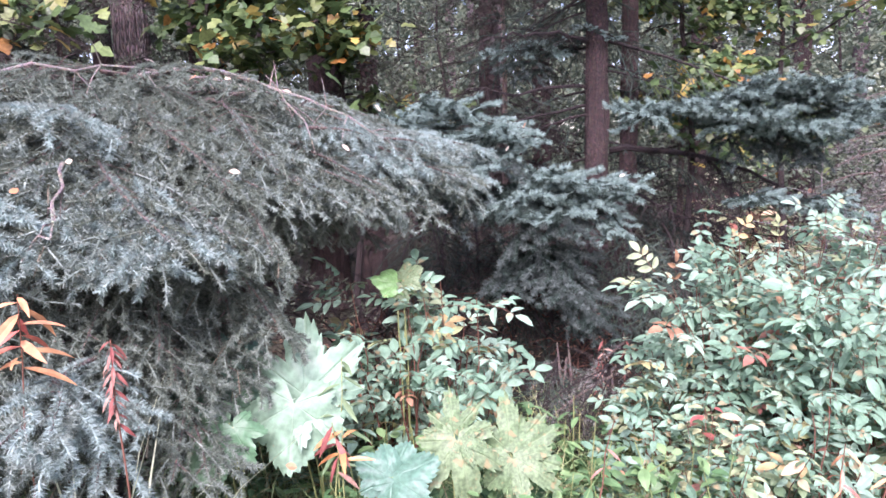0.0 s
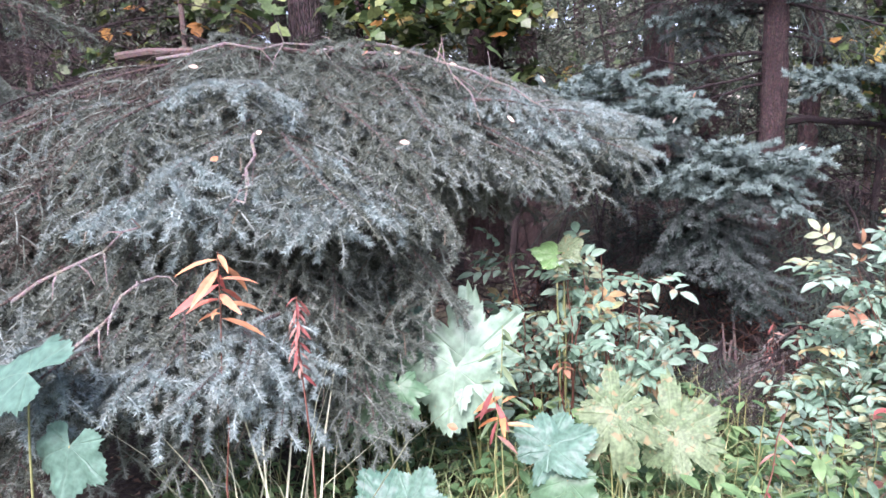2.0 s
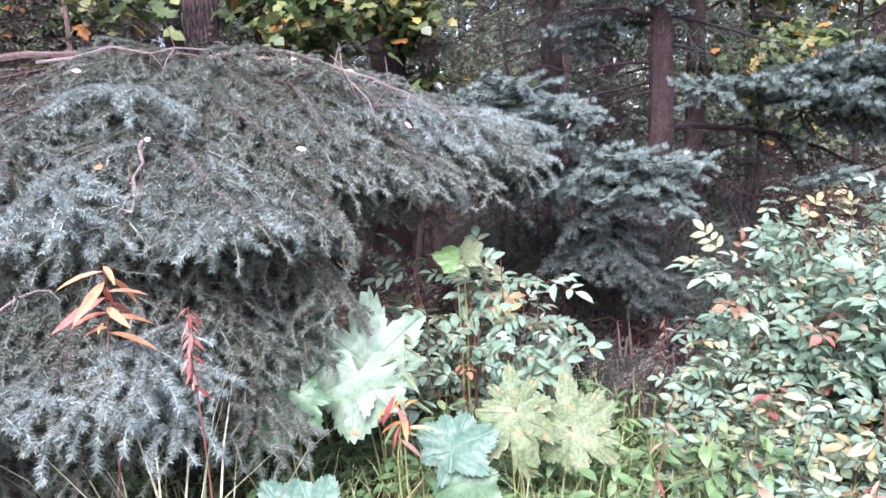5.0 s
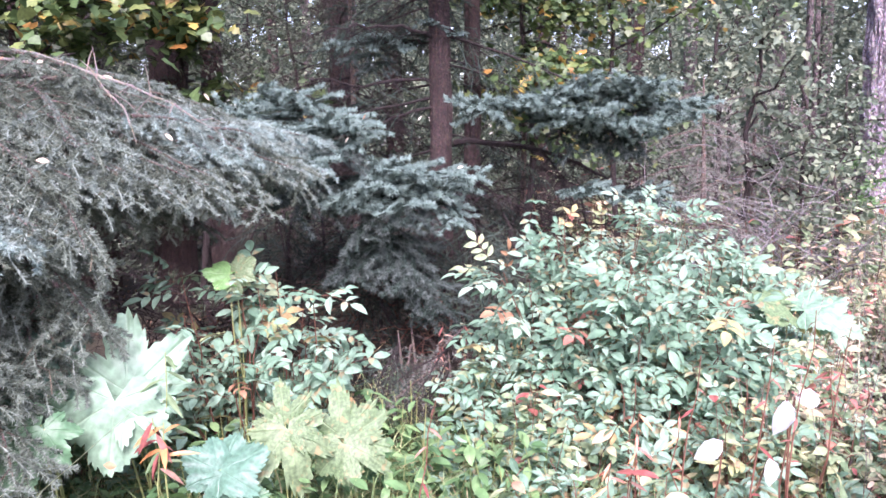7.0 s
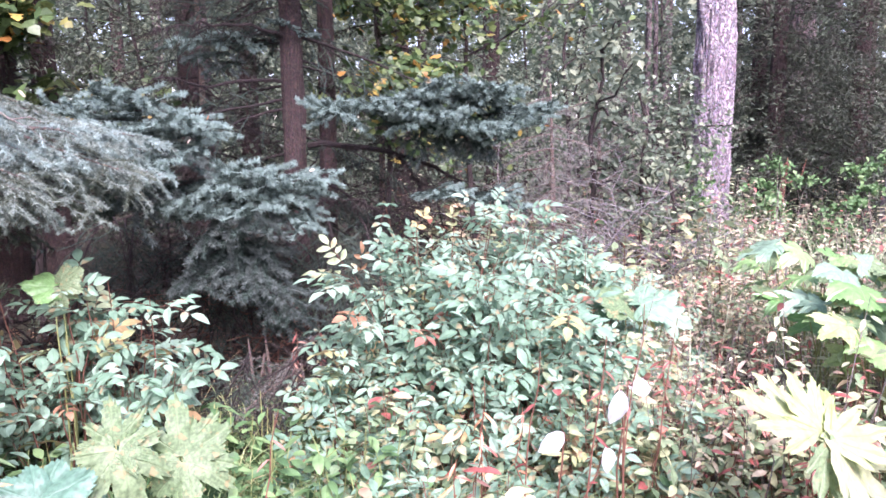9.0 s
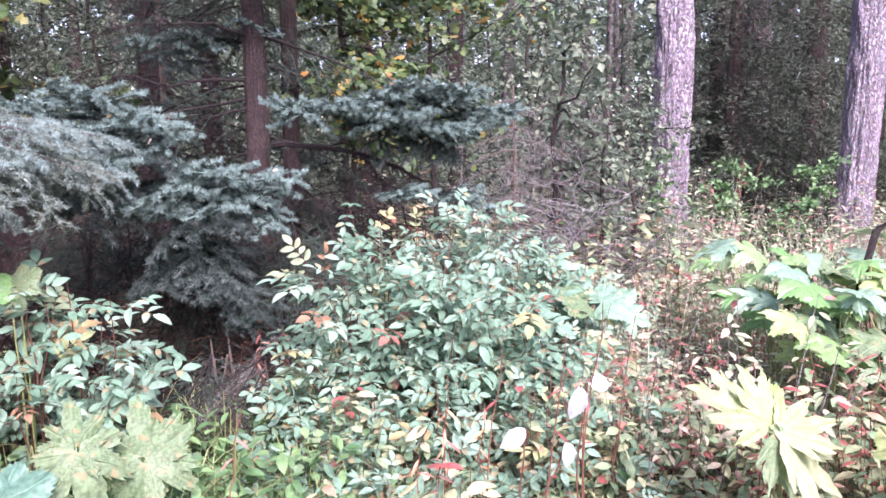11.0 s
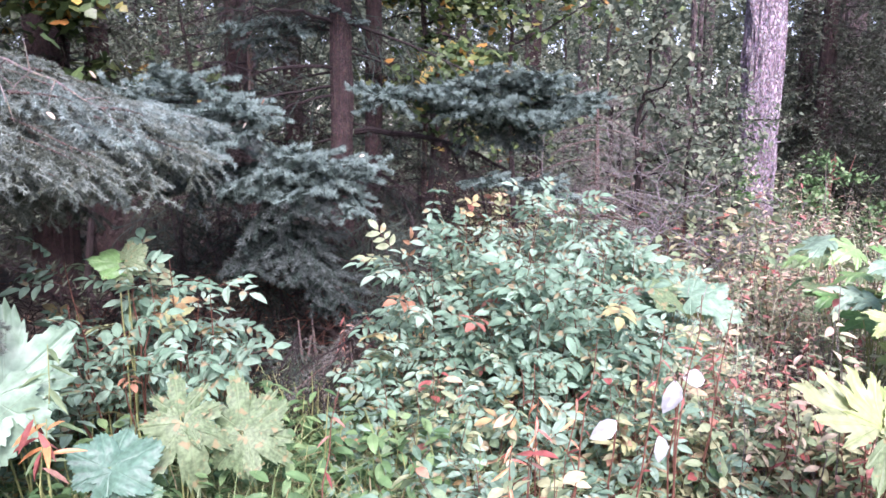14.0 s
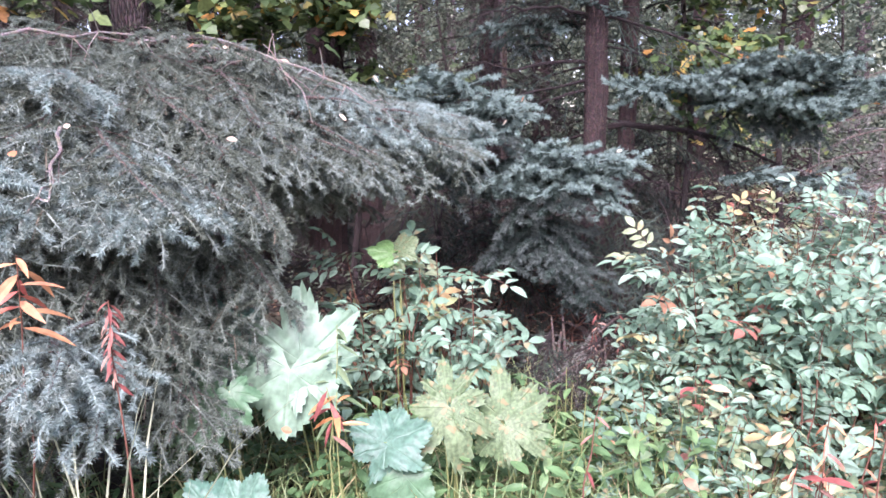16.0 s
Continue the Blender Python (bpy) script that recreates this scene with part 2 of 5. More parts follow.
PARSNIP_DARK = leaf_material("dark_parsnip_leaf", [(0.0, (0.06, 0.145, 0.072, 1)), (1.0, (0.10, 0.20, 0.11, 1))], 0.4, 0.25, "object", 9.0, None, (0.15, 0.27, 0.16, 1), spec=0.25, tones=(0.7, 1.25), spot_size=4.0)
SILVER = leaf_material("silver_leaf_underside", [(0.0, (0.34, 0.38, 0.38, 1)), (1.0, (0.43, 0.47, 0.47, 1))], 0.5, 0.2, "object", tones=(0.75, 1.15))
ORANGE = leaf_material("orange_leaf", [(0.0, (0.60, 0.26, 0.10, 1)), (0.5, (0.64, 0.33, 0.16, 1)), (1.0, (0.52, 0.13, 0.10, 1))], 0.45, 0.3, "object")
RED = leaf_material("red_leaf", [(0.0, (0.19, 0.055, 0.048, 1)), (0.6, (0.31, 0.125, 0.10, 1)), (1.0, (0.42, 0.27, 0.2, 1))], 0.6, 0.3, "object", spec=0.2)
TREE_LEAF = leaf_material("tree_leaf", [(0.0, (0.045, 0.09, 0.035, 1)), (0.6, (0.10, 0.17, 0.06, 1)), (0.88, (0.18, 0.23, 0.075, 1)), (0.95, (0.45, 0.33, 0.08, 1)), (1.0, (0.45, 0.21, 0.06, 1))], 0.45, 0.35)
FAR_LEAF = leaf_material("far_leaf", [(0.0, (0.09, 0.13, 0.092, 1)), (0.6, (0.165, 0.215, 0.15, 1)), (1.0, (0.28, 0.325, 0.215, 1))], 0.65, 0.4, grain=3.0, spec=0.2)
GRASS = leaf_material("grass_blade", [(0.0, (0.13, 0.22, 0.08, 1)), (0.6, (0.25, 0.34, 0.15, 1)), (0.9, (0.42, 0.40, 0.2, 1)), (1.0, (0.46, 0.36, 0.2, 1))], 0.5, 0.3)
GRASS_PALE = leaf_material("pale_grass_blade", [(0.0, (0.34, 0.42, 0.24, 1)), (1.0, (0.56, 0.6, 0.4, 1))], 0.5, 0.3)
FALLEN = leaf_material("fallen_leaf", [(0.0, (0.5, 0.4, 0.28, 1)), (0.6, (0.66, 0.58, 0.44, 1)), (1.0, (0.5, 0.2, 0.09, 1))], 0.6, 0.3, "object")
LITTER = leaf_material("leaf_litter", [(0.0, (0.07, 0.04, 0.025, 1)), (0.7, (0.17, 0.10, 0.06, 1)), (1.0, (0.3, 0.19, 0.1, 1))], 0.7, 0.1)


# ---- geometry helpers ----
class Geo:
    """Gathers triangles of several materials and makes one mesh of them."""

    def __init__(self):
        self.v, self.t, self.m, self.n, self.w = [], [], [], 0, []

    def add(self, v, t, m=0, w=None):
        v = np.asarray(v, float).reshape(-1, 3)
        t = np.asarray(t, int).reshape(-1, 3)
        self.v.append(v)
        self.t.append(t + self.n)
        self.m.append(np.full(len(t), m))
        self.w.append(np.zeros(len(v)) if w is None else np.asarray(w, float))
        self.n += len(v)

    def tube(self, pts, radii, sides=6, m=0, cap=True):
        pts = [Vector(p) for p in pts]
        v, t, k = [], [], len(pts)
        for i, p in enumerate(pts):
            d = (pts[min(i + 1, k - 1)] - pts[max(i - 1, 0)]).normalized()
            a = d.cross(Vector((0.31, 0.23, 0.92)) if abs(d.z) < 0.9 else Vector((1, 0, 0))).normalized()
            c = d.cross(a)
            r = radii[i] if hasattr(radii, "__len__") else radii
            for j in range(sides):
                g = 2 * math.pi * j / sides
                v.append(p + r * (math.cos(g) * a + math.sin(g) * c))
        for i in range(k - 1):
            for j in range(sides):
                a, b = i * sides + j, i * sides + (j + 1) % sides
                t += [(a, b, b + sides), (a, b + sides, a + sides)]
        if cap:
            v += [pts[-1]]
            e = len(v) - 1
            t += [((k - 1) * sides + j, (k - 1) * sides + (j + 1) % sides, e) for j in range(sides)]
        self.add([tuple(q) for q in v], t, m)

    def mesh(self, name, materials, smooth=False):
        v, t, m = np.concatenate(self.v), np.concatenate(self.t), np.concatenate(self.m)
        me = bpy.data.meshes.new(name)
        me.vertices.add(len(v))
        me.vertices.foreach_set("co", v.astype(np.float32).ravel())
        me.loops.add(3 * len(t))
        me.loops.foreach_set("vertex_index", t.astype(np.int32).ravel())
        me.polygons.add(len(t))
        me.polygons.foreach_set("loop_start", (3 * np.arange(len(t))).astype(np.int32))
        me.polygons.foreach_set("material_index", m.astype(np.int32))
        me.polygons.foreach_set("use_smooth", np.full(len(t), smooth))
        w = np.concatenate(self.w)
        if w.any():
            me.attributes.new("vein", "FLOAT", "POINT").data.foreach_set("value", w.astype(np.float32))
        for mat in materials:
            me.materials.append(mat)
        me.update(calc_edges=True)
        me.validate()
        return me


def frame_at(loc, xdir, up, size=1.0):
    """A pose at loc with x along xdir and z as near to up as can be."""
    x = Vector(xdir).normalized()
    z = Vector(up) - x * x.dot(Vector(up))
    z = z.normalized() if z.length > 1e-4 else x.orthogonal().normalized()
    y = z.cross(x)
    m = Matrix((x, y, z)).transposed().to_4x4()
    return Matrix.Translation(loc) @ m @ Matrix.Scale(size, 4)


def thing(name, base, label, category, group="", kind=""):
    ob = new(name)
    ob.empty_display_size = 0.1
    ob.location = base
    return tagged(ob, label, category, group, kind)


def part(name, me, parent, m=None, label=""):
    """A mesh under a thing, at the pose m of the world."""
    ob = new(name, me)
    ob.parent = parent
    root = parent.location.copy()
    ob.matrix_basis = Matrix.Translation(-root) @ (m if m is not None else Matrix.Identity(4))
    if label:
        ob["label"] = label
    return ob


def rnd_dir(rng, spread=1.0):
    v = rng.normal(size=3)
    return Vector(v / np.linalg.norm(v)) * spread


# ---- pieces that plants are made of ----
def leaflet(g, m, length, width, mat=0, fold=0.25, droop=0.2):
    """One pointed oval leaf, folded along its middle, at the pose m."""
    s = [(0, 0), (0.22, 0.72), (0.5, 1.0), (0.78, 0.66), (1.0, 0)]
    v = []
    for a, b in s:
        z = -droop * length * a * a
        v.append((a * length, 0, z))
        if 0 < b:
            v.append((a * length, b * width / 2, z + fold * b * width / 2))
            v.append((a * length, -b * width / 2, z + fold * b * width / 2))
    t = [(0, 1, 2), (0, 3, 1)]
    for i in (1, 4):
        t += [(i, i + 3, i + 4), (i, i + 4, i + 1), (i, i + 2, i + 5), (i, i + 5, i + 3)]
    t += [(7, 10, 8), (7, 9, 10)]
    w = [tuple(m @ Vector(p)) for p in v]
    g.add(w, t, mat)


def compound_leaf(rng, pairs=3, size=0.11):
    """A rose leaf: a stalk with paired leaflets and one at its end."""
    g = Geo()
    pts = [Vector((i / 5 * size, 0, 0.012 * math.sin(i / 5 * 3) - 0.10 * size * (i / 5) ** 2)) for i in range(6)]
    g.tube(pts, 0.0009, 3, 1, False)
    ll = size * 0.46
    for k in range(pairs):
        a = 0.34 + 0.52 * k / max(1, pairs - 1)
        p = Vector((a * size, 0, 0.006 - 0.10 * size * a * a))
        for s in (-1, 1):
            d = Vector((0.5 + 0.2 * rng.random(), s, 0.1 * rng.normal()))
            leaflet(g, frame_at(p, d, (0.2 * rng.normal(), 0.2 * rng.normal(), 1)), ll * (0.8 + 0.35 * rng.random()), ll * (0.40 + 0.14 * rng.random()), 0, 0.3, 0.15 + 0.3 * rng.random())
    leaflet(g, frame_at(pts[-1], (1, 0, -0.1), (0.1, 0.2 * rng.normal(), 1)), ll * 1.2, ll * 0.54, 0, 0.3, 0.3)
    return g


def palmate_leaf(rng, lobes, half=26, sinus=0.42, teeth=1.0, droop=0.22, detail=220, reach=150):
    """A broad leaf of pointed lobes, each lobed and toothed again, about 1 from stalk to tip; lobes: (angle, length)."""
    th = np.radians(np.linspace(-reach, reach, detail))
    r, near = np.full(detail, 0.12), np.zeros(detail)
    main = [(a, ln, half, 1.0) for a, ln in lobes]
    subs = [(a + sgn * half * (0.50 + 0.08 * rng.normal()), ln * (0.80 + 0.05 * rng.normal()), half * 0.55, 0.2) for a, ln in lobes for sgn in (-1, 1)]
    for ang, ln, hw, strong in main + subs:
        u = np.abs(np.degrees(th) - ang) / hw
        r = np.maximum(r, ln * np.where(u < 1, sinus + (1 - sinus) * (1 - np.minimum(u, 1) ** 1.25) ** 0.9, sinus * np.clip(1.5 - 0.5 * u, 0, 1)))
        near = np.maximum(near, strong * np.clip(1 - np.abs(np.degrees(th) - ang) / (3.2 if strong == 1 else 2.4), 0, 1))
    saw = (np.cumsum(0.16 + 0.05 * rng.random(detail))) % 1
    bite = 1 + teeth * 0.12 * (saw - 0.6) + 0.05 * np.cumsum(rng.normal(size=detail)) / math.sqrt(detail)
    g = Geo()
    rings = (0.12, 0.3, 0.48, 0.66, 0.84, 1.0)
    v, w = [(0, 0, 0)], [0.5]
    p1, p2, p3 = 6.3 * rng.random(), 6.3 * rng.random(), 6.3 * rng.random()
    for f in rings:
        edge = max(0.0, (f - 0.6) / 0.4)
        for i in range(detail):
            rr = f * r[i] * (1 + (bite[i] - 1) * edge)
            x, y = rr * math.cos(th[i]), rr * math.sin(th[i])
            z = -droop * (x * x + 0.9 * y * y) - 0.05 * max(0.0, near[i] - 0.2) * f
            z += 0.07 * math.sin(5 * x + 2 * y + p1) * rr + 0.07 * math.sin(6 * y - 3 * x + p2) * rr + 0.03 * math.sin(14 * x + 9 * y + p3) * rr + 0.03 * math.sin(17 * y - 8 * x + p1) * rr
            v.append((x, y, z))
            w.append(near[i] * (0.6 - 0.4 * f))
    t = [(0, 1 + i, 2 + i) for i in range(detail - 1)]
    for k in range(len(rings) - 1):
        for i in range(detail - 1):
            a, b = 1 + k * detail + i, 1 + (k + 1) * detail + i
            t += [(a, b, b + 1), (a, b + 1, a + 1)]
    g.add(v, t, 0, w)
    return g


def spruce_bough(rng, length=0.9, width=0.34, lift=0.15, droop=0.28, hang=0.35, spacing=0.0007, nl=0.0118, nw=0.0017, young=0.5, twig_step=0.085, fine_step=0.036, fat=1.0, tips_from=0.0):
    """A flat spruce spray along x with branchlets to both sides; needles of two ages."""
    seg_a, seg_b, cls, last = [], [], [], []
    g = Geo()
    core = 0.0018 * fat if nl < 0.025 else 0.0
    nl, nw = nl * fat, nw * fat

    def shoot(p, d, ln, bend, n, c0, c1, thick):
        pts, dirs = [p.copy()], []
        step = ln / n
        for i in range(n):
            d = (d + Vector((0.06 * rng.normal(), 0.06 * rng.normal(), -bend / n + 0.03 * rng.normal()))).normalized()
            q = pts[-1] + d * step
            seg_a.append(tuple(pts[-1]))
            seg_b.append(tuple(q))
            cls.append(c1 if i >= n * (1 - young) else c0)
            last.append(i == n - 1)
            pts.append(q)
            dirs.append(d.copy())
        if core:
            rr = core * (1.0 if c1 == 2 else 0.75)
            kk = 0 if n <= 3 else int(n * 0.3)
            body = pts[kk:]
            rad = [rr * 0.75] + [rr * (1 + 0.12 * rng.normal()) for q in body[1:]]
            g.tube(body + [pts[-1] + d * rr * 0.8, pts[-1] + d * rr * 1.4], rad + [rr * 0.85, rr * 0.3], 5, c1)
        if thick:
            g.tube(pts, [thick * (1 - 0.75 * i / n) for i in range(n + 1)], 4 if thick > 0.003 else 3, 0)
        return pts, dirs

    main, md = shoot(Vector((0, 0, 0)), Vector((1, 0, lift)).normalized(), length, droop, 18, 1, 2, 0.009)
    s, side = 0.06, 1
    while s < 0.985:
        k = min(17, int(s * 18))
        p = main[k].lerp(main[k + 1], s * 18 - k)
        d = md[k]
        out = d.cross(Vector((0, 0, 1))).normalized() * side
        ang = radians(62 - 22 * s + 8 * rng.normal())
        d2 = (d * math.cos(ang) + out * math.sin(ang) + Vector((0, 0, 0.10 * rng.normal()))).normalized()
        ln = width * (0.25 + 0.75 * (1 - s) ** 0.7) * (0.65 + 0.6 * rng.random()) * min(1, 0.45 + 2.5 * s)
        pts, dd = shoot(p, d2, ln, hang * (0.6 + 0.8 * rng.random()), max(3, int(ln / 0.03)), 1, 2 if s > tips_from else 1, 0.0026)
        n2 = len(dd)
        u, sd = 0.25, 1
        while u < 0.97 and ln > 0.07:
            j = min(n2 - 1, int(u * n2))
            o2 = dd[j].cross(Vector((0, 0, 1))).normalized() * sd
            a2 = radians(52 + 8 * rng.normal())
            d3 = (dd[j] * math.cos(a2) + o2 * math.sin(a2) + Vector((0, 0, 0.15 * rng.normal()))).normalized()
            l3 = fat ** 0.9 * (0.042 + 0.03 * rng.random()) * (1.25 - 0.5 * u)
            shoot(pts[j].lerp(pts[j + 1], u * n2 - j), d3, l3, hang * 0.8 + 0.25 * rng.normal(), 2, 1, 2 if u > 0.75 - young * 0.5 and s > tips_from else 1, 0)
            u += fine_step / ln * (0.8 + 0.4 * rng.random())
            sd = -sd
        s += twig_step / length * 0.5 * (0.8 + 0.4 * rng.random())
        side = -side
    a, b, c = np.array(seg_a), np.array(seg_b), np.array(cls)
    ln = np.linalg.norm(b - a, axis=1)
    cnt = np.maximum(1, (ln / (spacing * np.where(c == 2, 1.0, 1.25)) + rng.random(len(ln))).astype(int))
    idx = np.repeat(np.arange(len(ln)), cnt)
    n = len(idx)
    f = rng.random(n)[:, None]
    p = a[idx] * (1 - f) + b[idx] * f
    d = ((b - a) / ln[:, None])[idx]
    r1 = rng.normal(size=(n, 3))
    r1[:, 2] += 0.3
    r1 -= (r1 * d).sum(1)[:, None] * d
    r1 /= np.linalg.norm(r1, axis=1)[:, None]
    # the needles stand off the shoot and close round its bud
    ahead = 0.42 + 0.14 * rng.normal(size=n) + np.where(np.array(last)[idx], 0.75 * f[:, 0] ** 3, 0.0)
    q = d * ahead[:, None] + r1 * 0.88 + np.array([0, 0, 0.08])
    q /= np.linalg.norm(q, axis=1)[:, None]
    w = np.cross(q, rng.normal(size=(n, 3)))
    w /= np.linalg.norm(w, axis=1)[:, None]
    nlen = (nl * (0.8 + 0.35 * rng.random(n)) * np.where(c[idx] == 2, 1.08, 0.86))[:, None]
    p = p + r1 * core * 0.8
    tri = np.stack([p - w * nw / 2, p + w * nw / 2, p + q * nlen], 1).reshape(-1, 3)
    order = np.arange(3 * n).reshape(-1, 3)
    for k in (1, 2):
        pick = c[idx] == k
        if pick.any():
            g.add(tri.reshape(-1, 3, 3)[pick].reshape(-1, 3), order[: pick.sum()], k)
    return g, main[-1]


def bough_pose(end, origin, tip, roll=0.0):
    """Lays a bough whose tip lies at end so that it runs from origin to tip."""
    o, t = Vector(origin), Vector(tip)
    a = frame_at((0, 0, 0), end, (0, 0, 1))
    w = frame_at((0, 0, 0), t - o, (0, 0, 1)) @ pose(0, 0, 0, roll)
    return Matrix.Translation(o) @ w @ a.inverted() @ Matrix.Scale(min(1.3, (t - o).length / end.length), 4)


def curve_points(a, b, sag, n, rng=None, wobble=0.0):
    a, b = Vector(a), Vector(b)
    out = []
    for i in range(n + 1):
        s = i / n
        p = a.lerp(b, s) + Vector((0, 0, sag * 4 * s * (1 - s)))
        if rng is not None and 0 < i < n:
            p += Vector(rng.normal(size=3)) * wobble
        out.append(p)
    return out


def diamonds(rng, pts, size, flat=0.5, droop=0.3):
    """Many small folded leaves at pts: two triangles each, tilted at random."""
    n = len(pts)
    nr = rng.normal(size=(n, 3))
    nr[:, 2] = np.abs(nr[:, 2]) + flat
    nr /= np.linalg.norm(nr, axis=1)[:, None]
    x = rng.normal(size=(n, 3))
    x[:, 2] -= droop
    x -= (x * nr).sum(1)[:, None] * nr
    x /= np.linalg.norm(x, axis=1)[:, None]
    y = np.cross(nr, x)
    s = (size * (0.6 + 0.7 * rng.random(n)))[:, None]
    p = np.asarray(pts)
    v = np.stack([p, p + x * s * 0.45 + y * s * 0.34 + nr * s * 0.06, p + x * s - nr * s * 0.12, p + x * s * 0.45 - y * s * 0.34 + nr * s * 0.06], 1).reshape(-1, 3)
    k = 4 * np.arange(n)[:, None]
    t = np.concatenate([k + [0, 1, 2], k + [0, 2, 3]])
    return v, t


def lobed(rng, pts, size, flat=0.4, droop=0.6):
    """Many maple-like leaves at pts: three lobes, five triangles each."""
    shape = np.array([(0, 0, 0), (0.18, 0.42, 0.04), (0.42, 0.2, 0.03), (0.62, 0.34, 0.0), (1.0, 0, -0.12), (0.62, -0.34, 0.0), (0.42, -0.2, 0.03), (0.18, -0.42, 0.04)])
    n = len(pts)
    nr = rng.normal(size=(n, 3)) * np.array([0.6, 0.6, 0.5])
    nr[:, 2] = np.abs(nr[:, 2]) + flat
    nr[:, 1] -= 0.3
    nr /= np.linalg.norm(nr, axis=1)[:, None]
    x = rng.normal(size=(n, 3))
    x[:, 2] -= droop
    x -= (x * nr).sum(1)[:, None] * nr
    x /= np.linalg.norm(x, axis=1)[:, None]
    y = np.cross(nr, x)
    s = (size * (0.6 + 0.7 * rng.random(n)))[:, None, None]
    v = np.asarray(pts)[:, None] + s * (shape[None, :, :1] * x[:, None] + shape[None, :, 1:2] * y[:, None] + shape[None, :, 2:] * nr[:, None])
    k = 8 * np.arange(n)[:, None]
    t = np.concatenate([k + q for q in ([0, 2, 1], [0, 6, 2], [0, 7, 6], [2, 4, 3], [2, 6, 4], [6, 5, 4])])
    return v.reshape(-1, 3), t


# ---- the ground ----
def ground_height(x, y):
    return 0.05 * math.sin(0.9 * x + 0.4) * math.cos(0.8 * y) + 0.035 * noise.noise((x * 1.7, y * 1.7, 0.0))


def make_ground():
    n = 150
    s = np.linspace(-1, 1, n)
    ax = np.sinh(s * 5.2) / math.sinh(5.2) * 260
    v = [(x, y + 4, ground_height(x, y + 4)) for y in ax for x in ax]
    t = []
    for j in range(n - 1):
        for i in range(n - 1):
            a = j * n + i
            t += [(a, a + 1, a + n + 1), (a, a + n + 1, a + n)]
    g = Geo()
    g.add(v, t)
    tagged(new("ground", g.mesh("ground", [GROUND], True)), "dark forest floor of humus and rotting leaves", "ground", kind="structure")


make_ground()


# ---- trunks ----
def trunk_mesh(rng, r0, r1, height, ridges, depth, mat, lean=(0, 0), rough=0.02):
    """A tapered trunk with furrowed ridges that wander up it."""
    g = Geo()
    sides, rows = 60, int(height / 0.05)
    v, t = [], []
    for k in range(rows + 1):
        z = height * k / rows
        f = k / rows
        r = r0 + (r1 - r0) * f + 0.35 * r0 * math.exp(-z / 0.22)
        cx, cy = lean[0] * z + 0.02 * math.sin(z * 0.9), lean[1] * z
        for j in range(sides):
            a = 2 * math.pi * j / sides
            q = Vector((math.cos(a) * ridges, math.sin(a) * ridges, z * 2.2))
            h = abs(noise.noise(q)) * 2 - 0.5 + 0.5 * noise.noise(q * 2.7)
            rr = r * (1 + depth * h)
            v.append((cx + rr * math.cos(a), cy + rr * math.sin(a), z))
    for k in range(rows):
        for j in range(sides):
            a, b = k * sides + j, k * sides + (j + 1) % sides
            t += [(a, b, b + sides), (a, b + sides, a + sides)]
    g.add(v, t)
    return g.mesh("trunk", [mat])


# ---- the large spruce with hanging boughs ----
rng = np.random.default_rng(7)


def bough_set(count, mats, seed, **kw):
    out = []
    for i in range(count):
        g, end = spruce_bough(np.random.default_rng(seed + i), **kw)
        out.append((g.mesh("bough", mats, True), end))
    return out


HANGING = bough_set(4, [TWIG, NEEDLE_OLD, NEEDLE_MID], 100, length=0.85, width=0.32, lift=0.12, droop=0.4, hang=0.5, young=0.6, fat=1.3, spacing=0.00055, tips_from=0.1, fine_step=0.040, nl=0.0095)
HANGING_OLD = bough_set(4, [TWIG, NEEDLE_OLD, NEEDLE_DULL], 130, length=0.85, width=0.32, lift=0.1, droop=0.5, hang=0.7, young=0.6, fat=1.3, spacing=0.00055, fine_step=0.040, nl=0.0095)
DIM_BROWN = bough_set(3, [TWIG, NEEDLE_DIM_BROWN, NEEDLE_DULL], 140, length=0.85, width=0.32, lift=0.1, droop=0.55, hang=0.9, young=0.3, fat=1.3, spacing=0.0007, fine_step=0.044, nl=0.0095)
TIPS = bough_set(5, [TWIG, NEEDLE_MID, NEEDLE_TIP], 150, length=0.34, width=0.20, lift=0.1, droop=0.4, hang=0.55, young=0.65, fat=1.6, twig_step=0.105, fine_step=0.062, spacing=0.00045, nl=0.0105)
# shoot bases take near-black blue needles, so inner shade is in the colour
SPRAY = bough_set(5, [TWIG_DARK, NEEDLE_SHADE, NEEDLE_NEW], 160, length=0.60, width=0.30, lift=0.12, droop=0.10, hang=0.10, young=0.6, fat=2.0, twig_step=0.16, fine_step=0.088, spacing=0.0005, nl=0.0105)
DROOPED = bough_set(3, [TWIG_DARK, NEEDLE_SHADE, NEEDLE_DIM], 175, length=0.55, width=0.28, lift=0.1, droop=0.5, hang=0.6, young=0.5, fat=2.0, twig_step=0.15, fine_step=0.085, spacing=0.0006, nl=0.0105)
# boughs with shade put into their colour: dark twigs and darkened needles
SHADED = bough_set(2, [TWIG_DARK, NEEDLE_DARK, NEEDLE_SHADE], 190, length=0.8, width=0.36, lift=0.1, droop=0.4, hang=0.6, young=0.4, spacing=0.0036, fat=1.2, fine_step=0.05)
DEAD = bough_set(2, [TWIG, NEEDLE_DEAD, NEEDLE_DEAD], 210, length=0.5, width=0.24, lift=0.1, droop=0.5, hang=0.8, spacing=0.006, nl=0.026, nw=0.004)
BROWN = bough_set(2, [TWIG_DARK, NEEDLE_BROWN, NEEDLE_BROWN], 220, length=1.0, width=0.4, lift=0.1, droop=0.45, hang=0.8, spacing=0.010, nl=0.028, nw=0.006, twig_step=0.09, fine_step=0.06)
